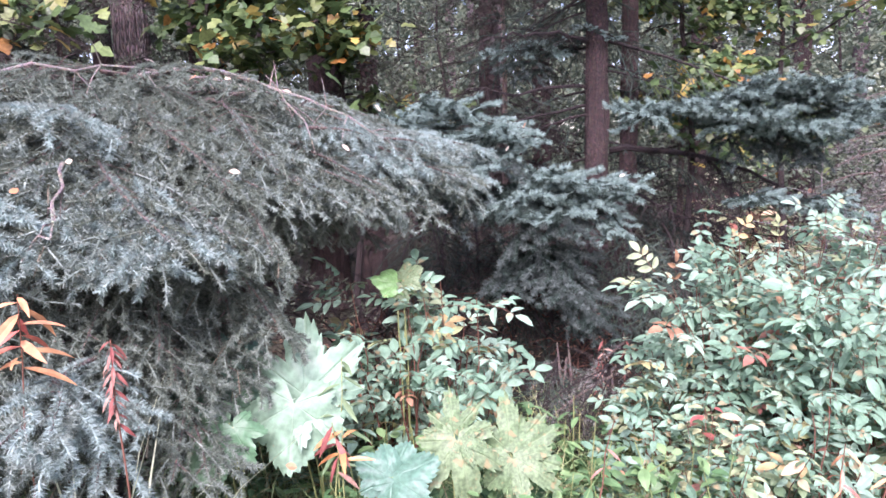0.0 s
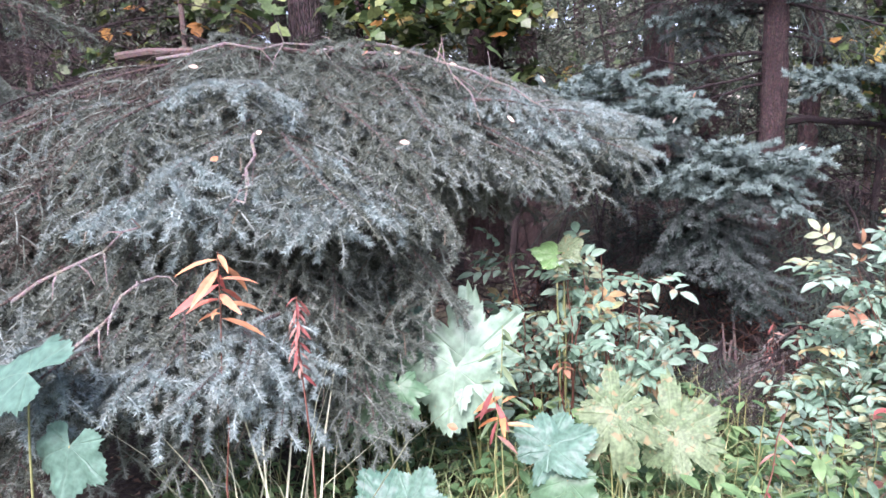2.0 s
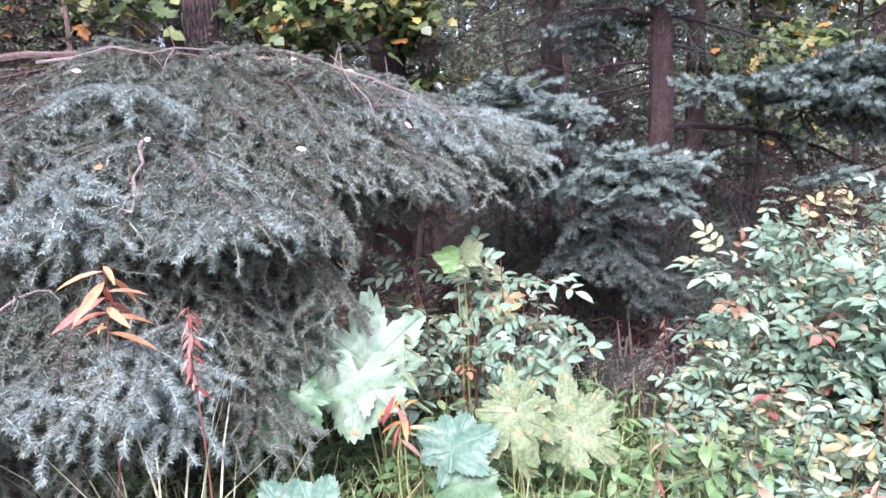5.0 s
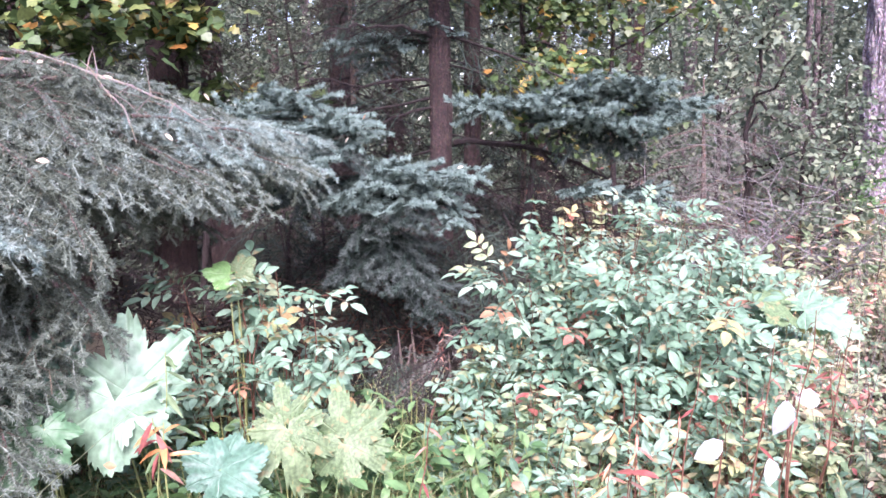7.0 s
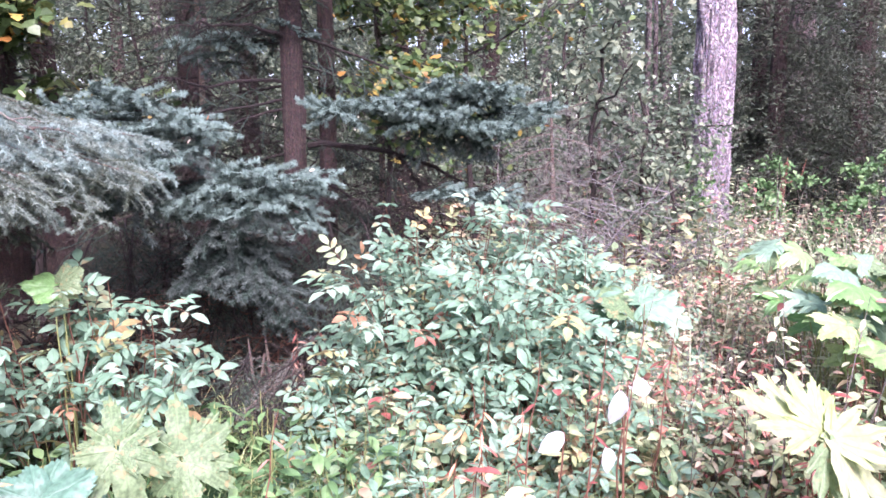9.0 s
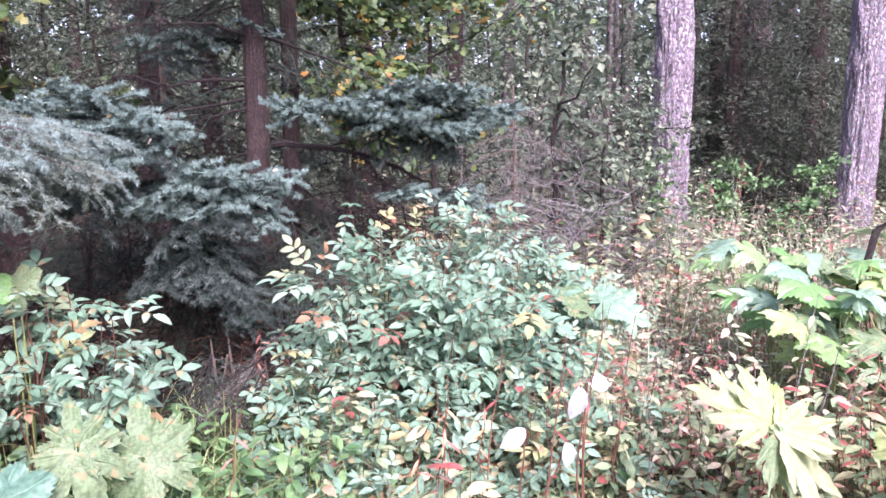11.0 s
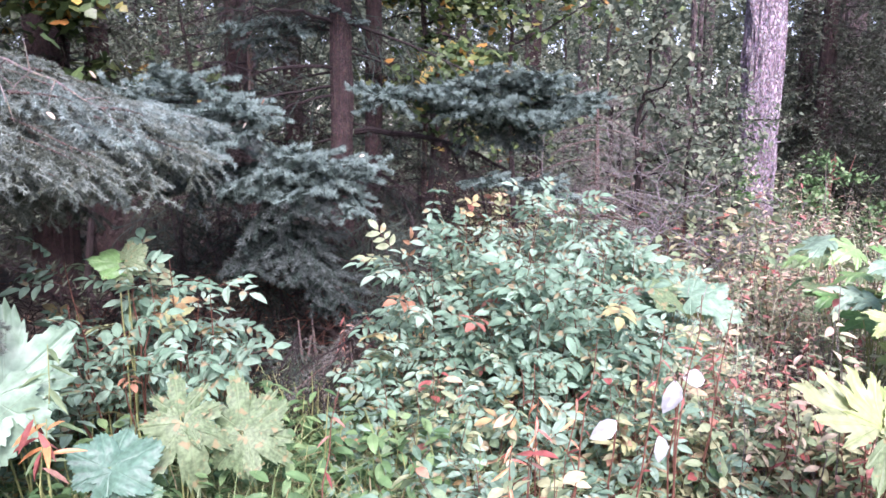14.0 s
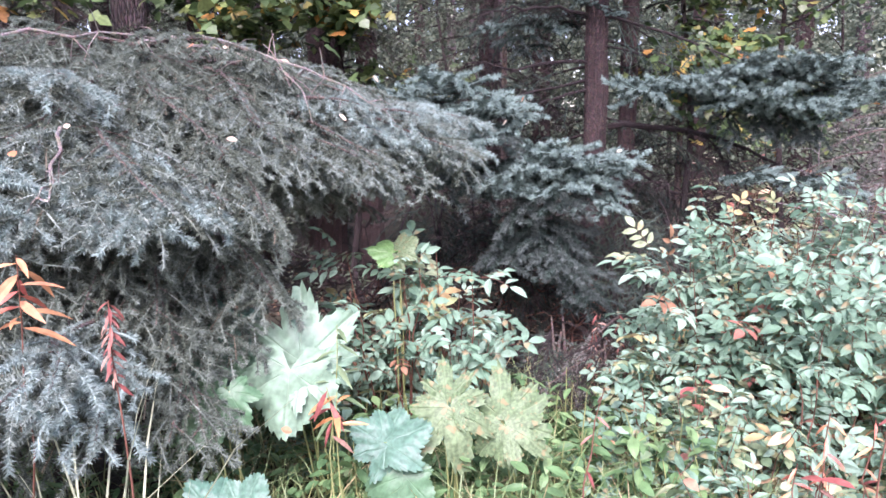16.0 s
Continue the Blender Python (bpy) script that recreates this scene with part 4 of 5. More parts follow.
# ---- grass ----
rng = np.random.default_rng(904)
def grass_mesh(seed, spots, height, width, mat, spread=0.12, bend=0.5):
    r = np.random.default_rng(seed)
    g = Geo()
    for x, y, n in spots:
        for i in range(n):
            a, d = 2 * math.pi * r.random(), spread * math.sqrt(r.random())
            p = Vector((x + d * math.cos(a), y + d * math.sin(a), ground_height(x, y) - 0.02))
            h = height * (0.5 + 0.7 * r.random())
            b = 2 * math.pi * r.random()
            lean = Vector((math.cos(b), math.sin(b), 0)) * h * bend * (0.2 + r.random())
            side = Vector((-math.sin(b + r.normal()), math.cos(b), 0)) * width / 2
            v = []
            for k in range(4):
                s = k / 4
                q = p + Vector((0, 0, h * (s - 0.25 * s * s * bend))) + lean * s * s
                v += [tuple(q - side * (1 - 0.5 * s)), tuple(q + side * (1 - 0.5 * s))]
            v.append(tuple(p + Vector((0, 0, h * (1 - 0.35 * bend))) + lean))
            g.add(v, [(0, 1, 3), (0, 3, 2), (2, 3, 5), (2, 5, 4), (4, 5, 7), (4, 7, 6), (6, 7, 8)])
    return g.mesh("grass", [mat])


spots = [(-0.9 + 2.3 * rng.random(), 1.5 + 1.7 * rng.random(), 14) for i in range(170)]
spots += [(0.1 + 0.8 * rng.random(), 1.5 + 1.0 * rng.random(), 16) for i in range(80)]
tagged(new("grass", grass_mesh(1, spots, 0.52, 0.006, GRASS, 0.12, 0.95)), "thin arching green grass between the bushes", "grass", kind="stuff")
spots = [(-0.75 + 1.1 * rng.random(), 1.32 + 0.6 * rng.random(), 14) for i in range(46)]
tagged(new("grass", grass_mesh(4, spots, 0.6, 0.0055, GRASS, 0.1, 0.8)), "thin arching green grass below the cow parsnip", "grass", kind="stuff")
spots = [(1.5 + 4.5 * rng.random(), 1.7 + 4.2 * rng.random(), 12) for i in range(150)]
tagged(new("grass", grass_mesh(2, spots, 0.78, 0.006, GRASS_PALE, 0.2, 0.5)), "dry pale grass stalks among the shrubs", "grass", kind="stuff")
tuft = thing("grass_tuft", (-0.56, 1.27, 0), "tuft of long pale green grass blades", "grass")
for k, (x, y) in enumerate([(-0.58, 1.27)] * 30 + [(-0.49, 1.28)] * 20 + [(-0.66, 1.3)] * 12):
    part("blade", grass_mesh(30 + k, [(x, y, 1)], 1.0, 0.0075, GRASS_PALE, 0.06, 0.5), tuft)


# ---- cow parsnip ----
rng = np.random.default_rng(905)
LOBES = [([(4, 1.0), (-46, 0.92), (56, 0.82), (-100, 0.58), (108, 0.55)], 28, 0.48, 1.0, 0.25),
         ([(0, 1.0), (58, 0.86), (-56, 0.88), (114, 0.62), (-112, 0.58)], 38, 0.62, 0.8, 0.3),
         ([(0, 1.0), (46, 0.78), (-50, 0.86), (98, 0.62), (-104, 0.56)], 25, 0.42, 1.5, 0.3),
         ([(0, 1.0), (26, 0.84), (-28, 0.9), (54, 0.62), (-56, 0.66)], 15, 0.50, 1.2, 0.25)]
PALM = {}
for key, mat in (("green", PARSNIP), ("pale", PARSNIP_PALE), ("yellow", PARSNIP_YELLOW), ("dark", PARSNIP_DARK), ("fresh", PARSNIP_FRESH), ("mint", PARSNIP_MINT), ("bleached", PARSNIP_BLEACHED)):
    PALM[key] = [palmate_leaf(np.random.default_rng(500 + i), *LOBES[i]).mesh("leaf", [mat], True) for i in range(4)]


def parsnip(base, leaves, label):
    """A plant with long stalks; leaves: place of the blade's foot, way to its tip, way up, length, look, shape."""
    th = thing("cow_parsnip", base, label, "plant", "cow parsnip plants")
    b = Vector(base)
    for p, d, up, size, look_of, shape in leaves:
        p = Vector(p)
        g = Geo()
        cp = curve_points(b + Vector((0.01 * rng.normal(), 0.01 * rng.normal(), -0.04)), p, 0.05, 6, rng, 0.006)
        g.tube(cp, [0.0045 - 0.0004 * k for k in range(7)], 5)
        part("stalk", g.mesh("stalk", [STEM_GREEN], True), th)
        part("leaf", PALM[look_of][shape], th, frame_at(p, d, up, size))


F = (0.05, -0.75, 0.55)
parsnip((-0.35, 2.2, 0), [((-0.36, 1.96, 0.74), (0.02, 0.25, 0.97), (0.15, -0.88, 0.45), 0.245, "green", 0), ((-0.37, 1.89, 0.74), (-0.08, -0.35, -0.9), (0.1, -0.8, 0.55), 0.19, "green", 1),
                          ((-0.35, 1.92, 0.73), (0.75, -0.35, -0.45), (0.1, -0.7, 0.7), 0.15, "green", 2), ((-0.30, 1.96, 0.74), (0.9, -0.1, 0.25), (0.1, -0.7, 0.7), 0.12, "green", 0)], "cow parsnip with a huge pale green lobed leaf")
parsnip((-0.62, 2.15, 0), [((-0.57, 1.96, 0.76), (-0.35, 0.1, 0.8), (0.2, -0.8, 0.5), 0.17, "mint", 1), ((-0.55, 1.90, 0.74), (0.15, -0.3, -0.8), (0.1, -0.75, 0.6), 0.13, "dark", 0), ((-0.58, 1.90, 0.76), (-0.9, -0.2, 0.1), (0.1, -0.7, 0.7), 0.15, "mint", 1)], "cow parsnip with blue-green leaves under the spruce")
parsnip((-0.48, 1.85, 0), [((-0.52, 1.80, 0.72), (-0.4, -0.3, -0.5), (0.1, -0.7, 0.7), 0.12, "dark", 1), ((-0.50, 1.77, 0.72), (0.45, -0.35, -0.7), (0.1, -0.7, 0.7), 0.12, "dark", 0), ((-0.55, 1.75, 0.66), (-0.6, -0.5, -0.5), (0, -0.7, 0.7), 0.11, "dark", 1)], "low cow parsnip with rounded mid green leaves")
parsnip((-0.02, 1.9, 0), [((-0.10, 1.85, 0.55), (0.85, 0.0, 0.45), (0.0, -0.6, 0.8), 0.13, "mint", 1), ((-0.09, 1.84, 0.54), (0.35, -0.4, -0.8), (0.1, -0.7, 0.7), 0.12, "mint", 0), ((-0.11, 1.85, 0.55), (-0.7, -0.1, 0.5), F, 0.10, "mint", 1), ((-0.05, 1.82, 0.47), (-0.2, -0.5, -0.8), F, 0.13, "dark", 1)], "young cow parsnip with bluish green leaves")
parsnip((0.08, 2.0, 0), [((0.06, 1.96, 0.63), (-0.1, 0.2, 0.95), (0.15, -0.92, 0.3), 0.125, "pale", 2), ((0.07, 1.93, 0.62), (0.25, -0.4, -0.8), (0.1, -0.7, 0.6), 0.20, "pale", 2), ((0.05, 1.93, 0.62), (-0.75, -0.2, -0.3), F, 0.10, "pale", 0), ((0.08, 1.93, 0.62), (0.8, -0.2, -0.1), F, 0.09, "pale", 2)], "cow parsnip with insect-eaten pale green leaves")
parsnip((0.28, 2.05, 0), [((0.215, 2.0, 0.56), (-0.05, 0.2, 0.97), (0.1, -0.92, 0.3), 0.165, "pale", 2), ((0.23, 1.99, 0.56), (0.8, 0.1, 0.45), (0, -0.8, 0.6), 0.15, "pale", 0), ((0.23, 1.97, 0.55), (0.8, -0.3, -0.35), (0, -0.8, 0.6), 0.15, "pale", 2), ((0.22, 1.97, 0.55), (0.2, -0.4, -0.8), F, 0.12, "pale", 1)], "cow parsnip with bleached ragged leaves")
parsnip((-0.4, 1.5, 0), [((-0.435, 1.47, 0.54), (-0.55, 0.1, 0.65), (0, -0.7, 0.75), 0.095, "mint", 1), ((-0.37, 1.47, 0.545), (0.35, 0.15, 0.85), (0, -0.75, 0.7), 0.095, "mint", 1), ((-0.355, 1.46, 0.54), (0.95, -0.2, 0.0), (0, -0.7, 0.75), 0.08, "mint", 1)], "low cow parsnip with rounded green leaves")
parsnip((-1.15, 1.1, 0), [((-1.01, 1.07, 0.96), (-1.0, 0.0, -0.05), (0.0, -0.5, 0.86), 0.17, "mint", 1), ((-0.96, 1.1, 0.80), (-0.15, -0.3, -0.8), (0.1, -0.8, 0.5), 0.12, "mint", 1)], "cow parsnip with blue-green drooping leaves beside the spruce")
parsnip((1.95, 1.5, 0), [((1.79, 1.41, 0.66), (-0.75, 0.25, 0.55), (0.1, -0.65, 0.75), 0.23, "bleached", 3), ((1.80, 1.41, 0.66), (-0.15, 0.4, 0.85), (0.1, -0.85, 0.5), 0.17, "yellow", 3), ((1.80, 1.38, 0.65), (0.85, -0.1, 0.15), (0.1, -0.6, 0.75), 0.19, "yellow", 3),
                         ((1.80, 1.37, 0.65), (0.65, -0.4, -0.6), (0.1, -0.65, 0.7), 0.25, "bleached", 3), ((1.79, 1.37, 0.65), (0.0, -0.5, -0.8), (0.1, -0.7, 0.6), 0.18, "pale", 3), ((1.82, 1.42, 0.66), (0.6, 0.4, 0.5), (0.1, -0.7, 0.7), 0.15, "yellow", 0)], "cow parsnip bleached to yellow and cream")
for bx, by, top, n, looks, what in ((2.7, 2.05, 0.8, 6, ("pale", "yellow", "green", "fresh"), "cow parsnip with pale yellow ragged leaves"), (2.75, 2.35, 0.90, 8, ("fresh", "green", "pale"), "tall cow parsnip with fresh green leaves"),
                                   (3.05, 2.15, 0.90, 9, ("fresh", "green", "pale", "yellow"), "tall cow parsnip with pale green leaves"), (3.35, 2.35, 0.95, 8, ("green", "yellow", "pale"), "tall cow parsnip with green and yellow leaves"),
                                   (2.95, 1.85, 0.76, 7, ("pale", "fresh"), "cow parsnip with pale green leaves"), (3.4, 1.95, 0.82, 7, ("yellow", "fresh", "pale"), "cow parsnip with yellowing leaves"),
                                   (3.0, 2.75, 0.88, 7, ("fresh", "pale"), "cow parsnip with green leaves among dry shrubs")):
    group = []
    for i in range(n + 8):
        a = 2.4 * i + 0.4 * rng.normal()
        d = 0.06 + 0.2 * rng.random()
        p = (bx + d * math.cos(a), by + d * math.sin(a), top * (0.72 + 0.34 * rng.random()))
        group.append((p, (math.cos(a), math.sin(a) - 0.1, 0.15 - 0.5 * rng.random()), (0.35 * rng.normal(), -0.5 + 0.35 * rng.normal(), 1), 0.115 + 0.06 * rng.random(), looks[i % len(looks)], (2, 0, 2, 1)[i % 4]))
    parsnip((bx, by, 0), group, what)
parsnip((1.95, 2.6, 0), [((1.9, 2.55, 0.74), (-0.6, 0.1, 0.4), (0, -0.5, 0.9), 0.150, "pale", 1), ((1.95, 2.52, 0.74), (0.6, -0.2, 0.3), (0, -0.5, 0.9), 0.150, "green", 1), ((2.05, 2.5, 0.7), (0.6, -0.5, -0.3), F, 0.135, "green", 0)], "cow parsnip with pale leaves among dry shrubs")
parsnip((1.98, 1.2, 0), [((2.0, 1.2, 0.64), (0.1, -0.3, 0.6), (0, -0.8, 0.5), 0.105, "yellow", 1), ((2.02, 1.18, 0.62), (0.3, -0.4, -0.7), (0, -0.8, 0.5), 0.120, "yellow", 0)], "small cow parsnip turned golden yellow")


parsnip((-0.14, 2.47, 0), [((-0.14, 2.45, 0.98), (0.6, -0.2, 0.5), (0.1, -0.7, 0.7), 0.08, "pale", 1), ((-0.16, 2.45, 0.97), (-0.6, -0.2, 0.2), (0.1, -0.6, 0.8), 0.09, "fresh", 1), ((-0.14, 2.44, 0.96), (0.1, -0.5, -0.6), F, 0.08, "pale", 0)], "young cow parsnip with yellow-green leaves among the roses")


# ---- fireweed ----
rng = np.random.default_rng(906)
def lance_mesh(seed, mat, length=0.1, width=0.018):
    g = Geo()
    leaflet(g, Matrix.Identity(4), length, width, 0, 0.3, 0.35)
    return g.mesh("leaf", [mat])


LANCE = {"orange": lance_mesh(1, ORANGE, 0.1, 0.017), "red": lance_mesh(2, RED, 0.07, 0.013), "green": lance_mesh(3, PARSNIP_PALE, 0.09, 0.014), "silver": lance_mesh(4, SILVER, 0.1, 0.064)}


def fireweed(foot, top, n, look_of, label, start=0.6, size=1.0, curl=0.0, stem=STEM_RED):
    th = thing("fireweed", foot, label, "plant", "fireweed stalks")
    cp = curve_points(foot, top, 0.02, 8, rng, 0.006)
    g = Geo()
    g.tube(cp, [0.004 * (1 - 0.7 * k / 8) for k in range(9)], 5)
    part("stem", g.mesh("stem", [stem]), th)
    for i in range(n):
        s = start + (1 - start) * (i + 0.5) / n
        k = min(7, int(s * 8))
        p = cp[k].lerp(cp[k + 1], s * 8 - k)
        a = 2.4 * i + rng.normal() * 0.3
        d = Vector((math.cos(a), math.sin(a), 0.25 * rng.normal() - curl))
        part("leaf", LANCE[look_of], th, frame_at(p, d, (0.3 * rng.normal(), -0.5, 0.8), size * (0.7 + 0.5 * rng.random())))


fireweed((-0.80, 1.38, 0), (-0.74, 1.34, 1.16), 14, "orange", "fireweed stalk with long orange autumn leaves", 0.86, 1.05, 0.05)
fireweed((-0.50, 1.30, 0), (-0.53, 1.29, 1.08), 34, "red", "withered fireweed stalk with curled red leaves", 0.83, 0.55, 0.7)
fireweed((-0.2, 1.72, 0), (-0.22, 1.7, 0.76), 8, "red", "fireweed stalk with red and orange leaves", 0.8, 1.1, 0.5, STEM_GREEN)
fireweed((-0.2, 1.75, 0), (-0.2, 1.72, 0.74), 5, "orange", "fireweed stalk with orange leaves", 0.85, 0.9, 0.0, STEM_GREEN)
fireweed((-0.3, 1.95, 0), (-0.24, 1.92, 0.86), 16, "green", "fireweed stalk with narrow pale leaves", 0.6, 1.0, 0.0, STEM_GREEN)
for x, y, h in ((1.25, 1.62, 0.9), (1.42, 1.72, 0.95), (1.1, 1.7, 0.85), (0.9, 1.6, 0.62), (1.65, 1.9, 0.85), (0.42, 1.75, 0.75)):
    fireweed((x - 0.05, y, 0), (x + 0.05, y, h), 7, "red", "bare thin dark red stalk with few leaves", 0.5, 0.6, 0.3)
for i in range(20):
    x, y = 1.85 + 1.0 * rng.random(), 1.55 + 0.75 * rng.random()
    fireweed((x, y, 0), (x + 0.05 * rng.normal(), y, 0.55 + 0.2 * rng.random()), 15, "red", "withered fireweed stalk with curled dark red leaves", 0.45, 0.7, 0.15)
for i in range(4):
    x, y = 0.58 + 0.2 * rng.random(), 3.1 + 0.2 * rng.random()
    fireweed((x, y, 0), (x + 0.03 * rng.normal(), y - 0.05, 0.42 + 0.15 * rng.random()), 16, "red", "withered fireweed stalk with dull red leaves", 0.4, 0.6, 0.7)


for x, y, h, n in ((0.97, 1.7, 0.71, 11), (1.10, 1.75, 0.68, 8), (0.87, 1.62, 0.62, 8)):
    fireweed((x, y, 0), (x + 0.02, y, h), n, "orange", "low stalk with curled orange-brown leaves", 0.7, 0.5, 0.5)


def silver_leaf(base, places):
    th = thing("broadleaf_herb", base, "herb with leaves turned to their silver-white undersides", "herb")
    for p, d, size in places:
        g = Geo()
        g.tube(curve_points(base, p, 0.03, 5, rng, 0.005), 0.003, 4)
        part("stem", g.mesh("stem", [STEM_RED]), th)
        part("leaf", LANCE["silver"], th, frame_at(p, d, (0.1, -0.9, 0.4), size))


silver_leaf((1.45, 1.8, 0), [((1.42, 1.75, 0.70), (-0.2, -0.2, -0.9), 1.05), ((1.45, 1.76, 0.70), (0.9, -0.1, -0.1), 0.85)])
silver_leaf((1.25, 1.82, 0), [((1.27, 1.8, 0.57), (-0.8, -0.2, -0.45), 0.9), ((1.36, 1.72, 0.55), (0.1, -0.3, -0.9), 0.8)])


# ---- fallen leaves on the boughs ----
rng = np.random.default_rng(907)
def fallen(p, size, turn):
    g = Geo()
    leaflet(g, Matrix.Identity(4), size, size * 0.75, 0, 0.25, -0.2)
    ob = new("fallen_leaf", g.mesh("fallen_leaf", [FALLEN]))
    ob.matrix_world = frame_at(p, (math.cos(turn), -0.3, math.sin(turn) * 0.4), (0.1, -0.6, 0.8))
    tagged(ob, "dry cream-coloured fallen leaf caught on the spruce boughs", "leaf", "fallen leaves")


for p, s in (((-0.74, 2.62, 1.70), 0.045), ((-0.86, 2.5, 1.68), 0.035), ((-0.52, 2.55, 1.63), 0.035), ((-0.2, 2.5, 1.55), 0.03), ((-0.84, 1.5, 1.36), 0.026), ((-0.25, 2.2, 1.42), 0.03), ((-0.5, 1.95, 1.37), 0.03), ((-0.83, 1.7, 1.42), 0.022), ((-0.33, 1.75, 0.62), 0.03), ((0.3, 3.3, 1.50), 0.03), ((0.74, 3.45, 1.27), 0.028), ((-1.2, 2.0, 1.62), 0.03), ((0.22, 3.2, 1.4), 0.03)):
    fallen(p, s, 6.3 * rng.random())


# ---- the crooked dark branch ----
def crooked_branch():
    th = thing("fallen_branch", (3.1, 2.42, 0), "crooked dark dead branch leaning over the parsnip", "branch")
    g = Geo()
    cp = [Vector(p) for p in ((3.1, 2.42, -0.02), (3.12, 2.36, 0.6), (3.14, 2.28, 1.01), (3.23, 2.24, 1.09), (3.30, 2.20, 1.17), (3.31, 2.17, 1.25), (3.33, 2.14, 1.31), (3.45, 2.06, 1.39))]
    g.tube(cp, [0.014, 0.014, 0.016, 0.016, 0.015, 0.013, 0.011, 0.006], 7)
    g.tube([cp[5], cp[5] + Vector((-0.01, 0, 0.1)), cp[5] + Vector((0.03, 0, 0.2))], [0.007, 0.005, 0.002], 5)
    part("limb", g.mesh("limb", [TWIG_DARK], True), th)


crooked_branch()

# ---- standing trunks ----
rng = np.random.default_rng(908)
for name_label, base, r, h, mat, lean, rid in (
        ("tall straight trunk with furrowed grey bark", (4.58, 5.75, 0), 0.175, 8, BARK_GREY, (0.0, 0.0), 5.0),
        ("tall leaning trunk with furrowed grey bark", (6.35, 5.3, 0), 0.165, 8, BARK_GREY, (0.02, 0.0), 5.0),
        ("tall grey trunk deep among dark spruces", (8.3, 8.9, 0), 0.2, 9, BARK_DIM, (0, 0), 4.0),
        ("slim dead pole beside the grey trunk", (4.95, 6.1, 0), 0.04, 7, BARK_DIM, (0, 0), 3.0),
        ("brown trunk behind the hanging spruce", (-2.55, 5.5, 0), 0.13, 7, BARK_DIM, (-0.02, 0), 4.0),
        ("dark trunk behind the hanging spruce", (-1.42, 6.6, 0), 0.17, 7, BARK_BROWN, (0.02, 0), 4.0),
        ("thin dark trunk behind the spruce", (-2.0, 6.2, 0), 0.1, 7, BARK_BROWN, (0.0, 0), 4.0),
        ("slim dim trunk deep in the wood", (0.15, 7.3, 0), 0.09, 8, BARK_DIM, (0.0, 0), 4.0),
        ("brown trunk behind the hanging leaves", (3.5, 8.6, 0), 0.1, 8, BARK_BROWN, (0.0, 0), 4.0),
        ("slim pale trunk deep in the wood", (5.2, 7.9, 0), 0.035, 8, BARK_DIM, (0.01, 0), 4.0),
        ("slim trunk deep in the wood", (5.6, 8.3, 0), 0.03, 8, BARK_DIM, (-0.01, 0), 4.0),
        ("dark trunk in the spruce shade", (9.2, 7.6, 0), 0.13, 9, BARK_BROWN, (0.0, 0), 4.0),
        ("dark trunk in the spruce shade", (-4.6, 6.2, 0), 0.12, 8, BARK_BROWN, (0.0, 0), 4.0)):
    th = thing("tree_trunk", base, name_label, "tree trunk", "standing trunks")
    part("trunk", trunk_mesh(rng, r, r * 0.8, h, rid, 0.12, mat, lean), th, Matrix.Translation(base))
    g = Geo()
    for i in range(4):
        a, z = 6.3 * rng.random(), 1.0 + 3.0 * rng.random()
        o = Vector(base) + Vector((lean[0] * z + r * 0.85 * math.cos(a), lean[1] * z + r * 0.85 * math.sin(a), z))
        d = Vector((math.cos(a), math.sin(a), 0.2)) * (0.05 + 0.1 * rng.random())
        g.tube([o, o + d], [0.012, 0.006], 5)
    part("branch_stub", g.mesh("branch_stub", [mat]), th)

st = thing("dead_stump", (5.15, 5.5, 0), "slim broken reddish dead stump", "stump")
g = Geo()
g.tube([(5.15, 5.5, -0.05), (5.16, 5.5, 0.6), (5.18, 5.48, 1.05), (5.2, 5.47, 1.16)], [0.035, 0.03, 0.026, 0.02], 8)
for k in range(6):
    o = Vector((5.19 + 0.012 * rng.normal(), 5.47 + 0.012 * rng.normal(), 1.1))
    g.tube([o, o + Vector((0.01 * rng.normal(), 0, 0.05 + 0.07 * rng.random()))], [0.01, 0.002], 4)
g.tube([(5.17, 5.48, 0.95), (5.3, 5.4, 1.05), (5.33, 5.38, 1.2)], [0.012, 0.009, 0.003], 5)
part("stem", g.mesh("stem", [STUMP]), st)


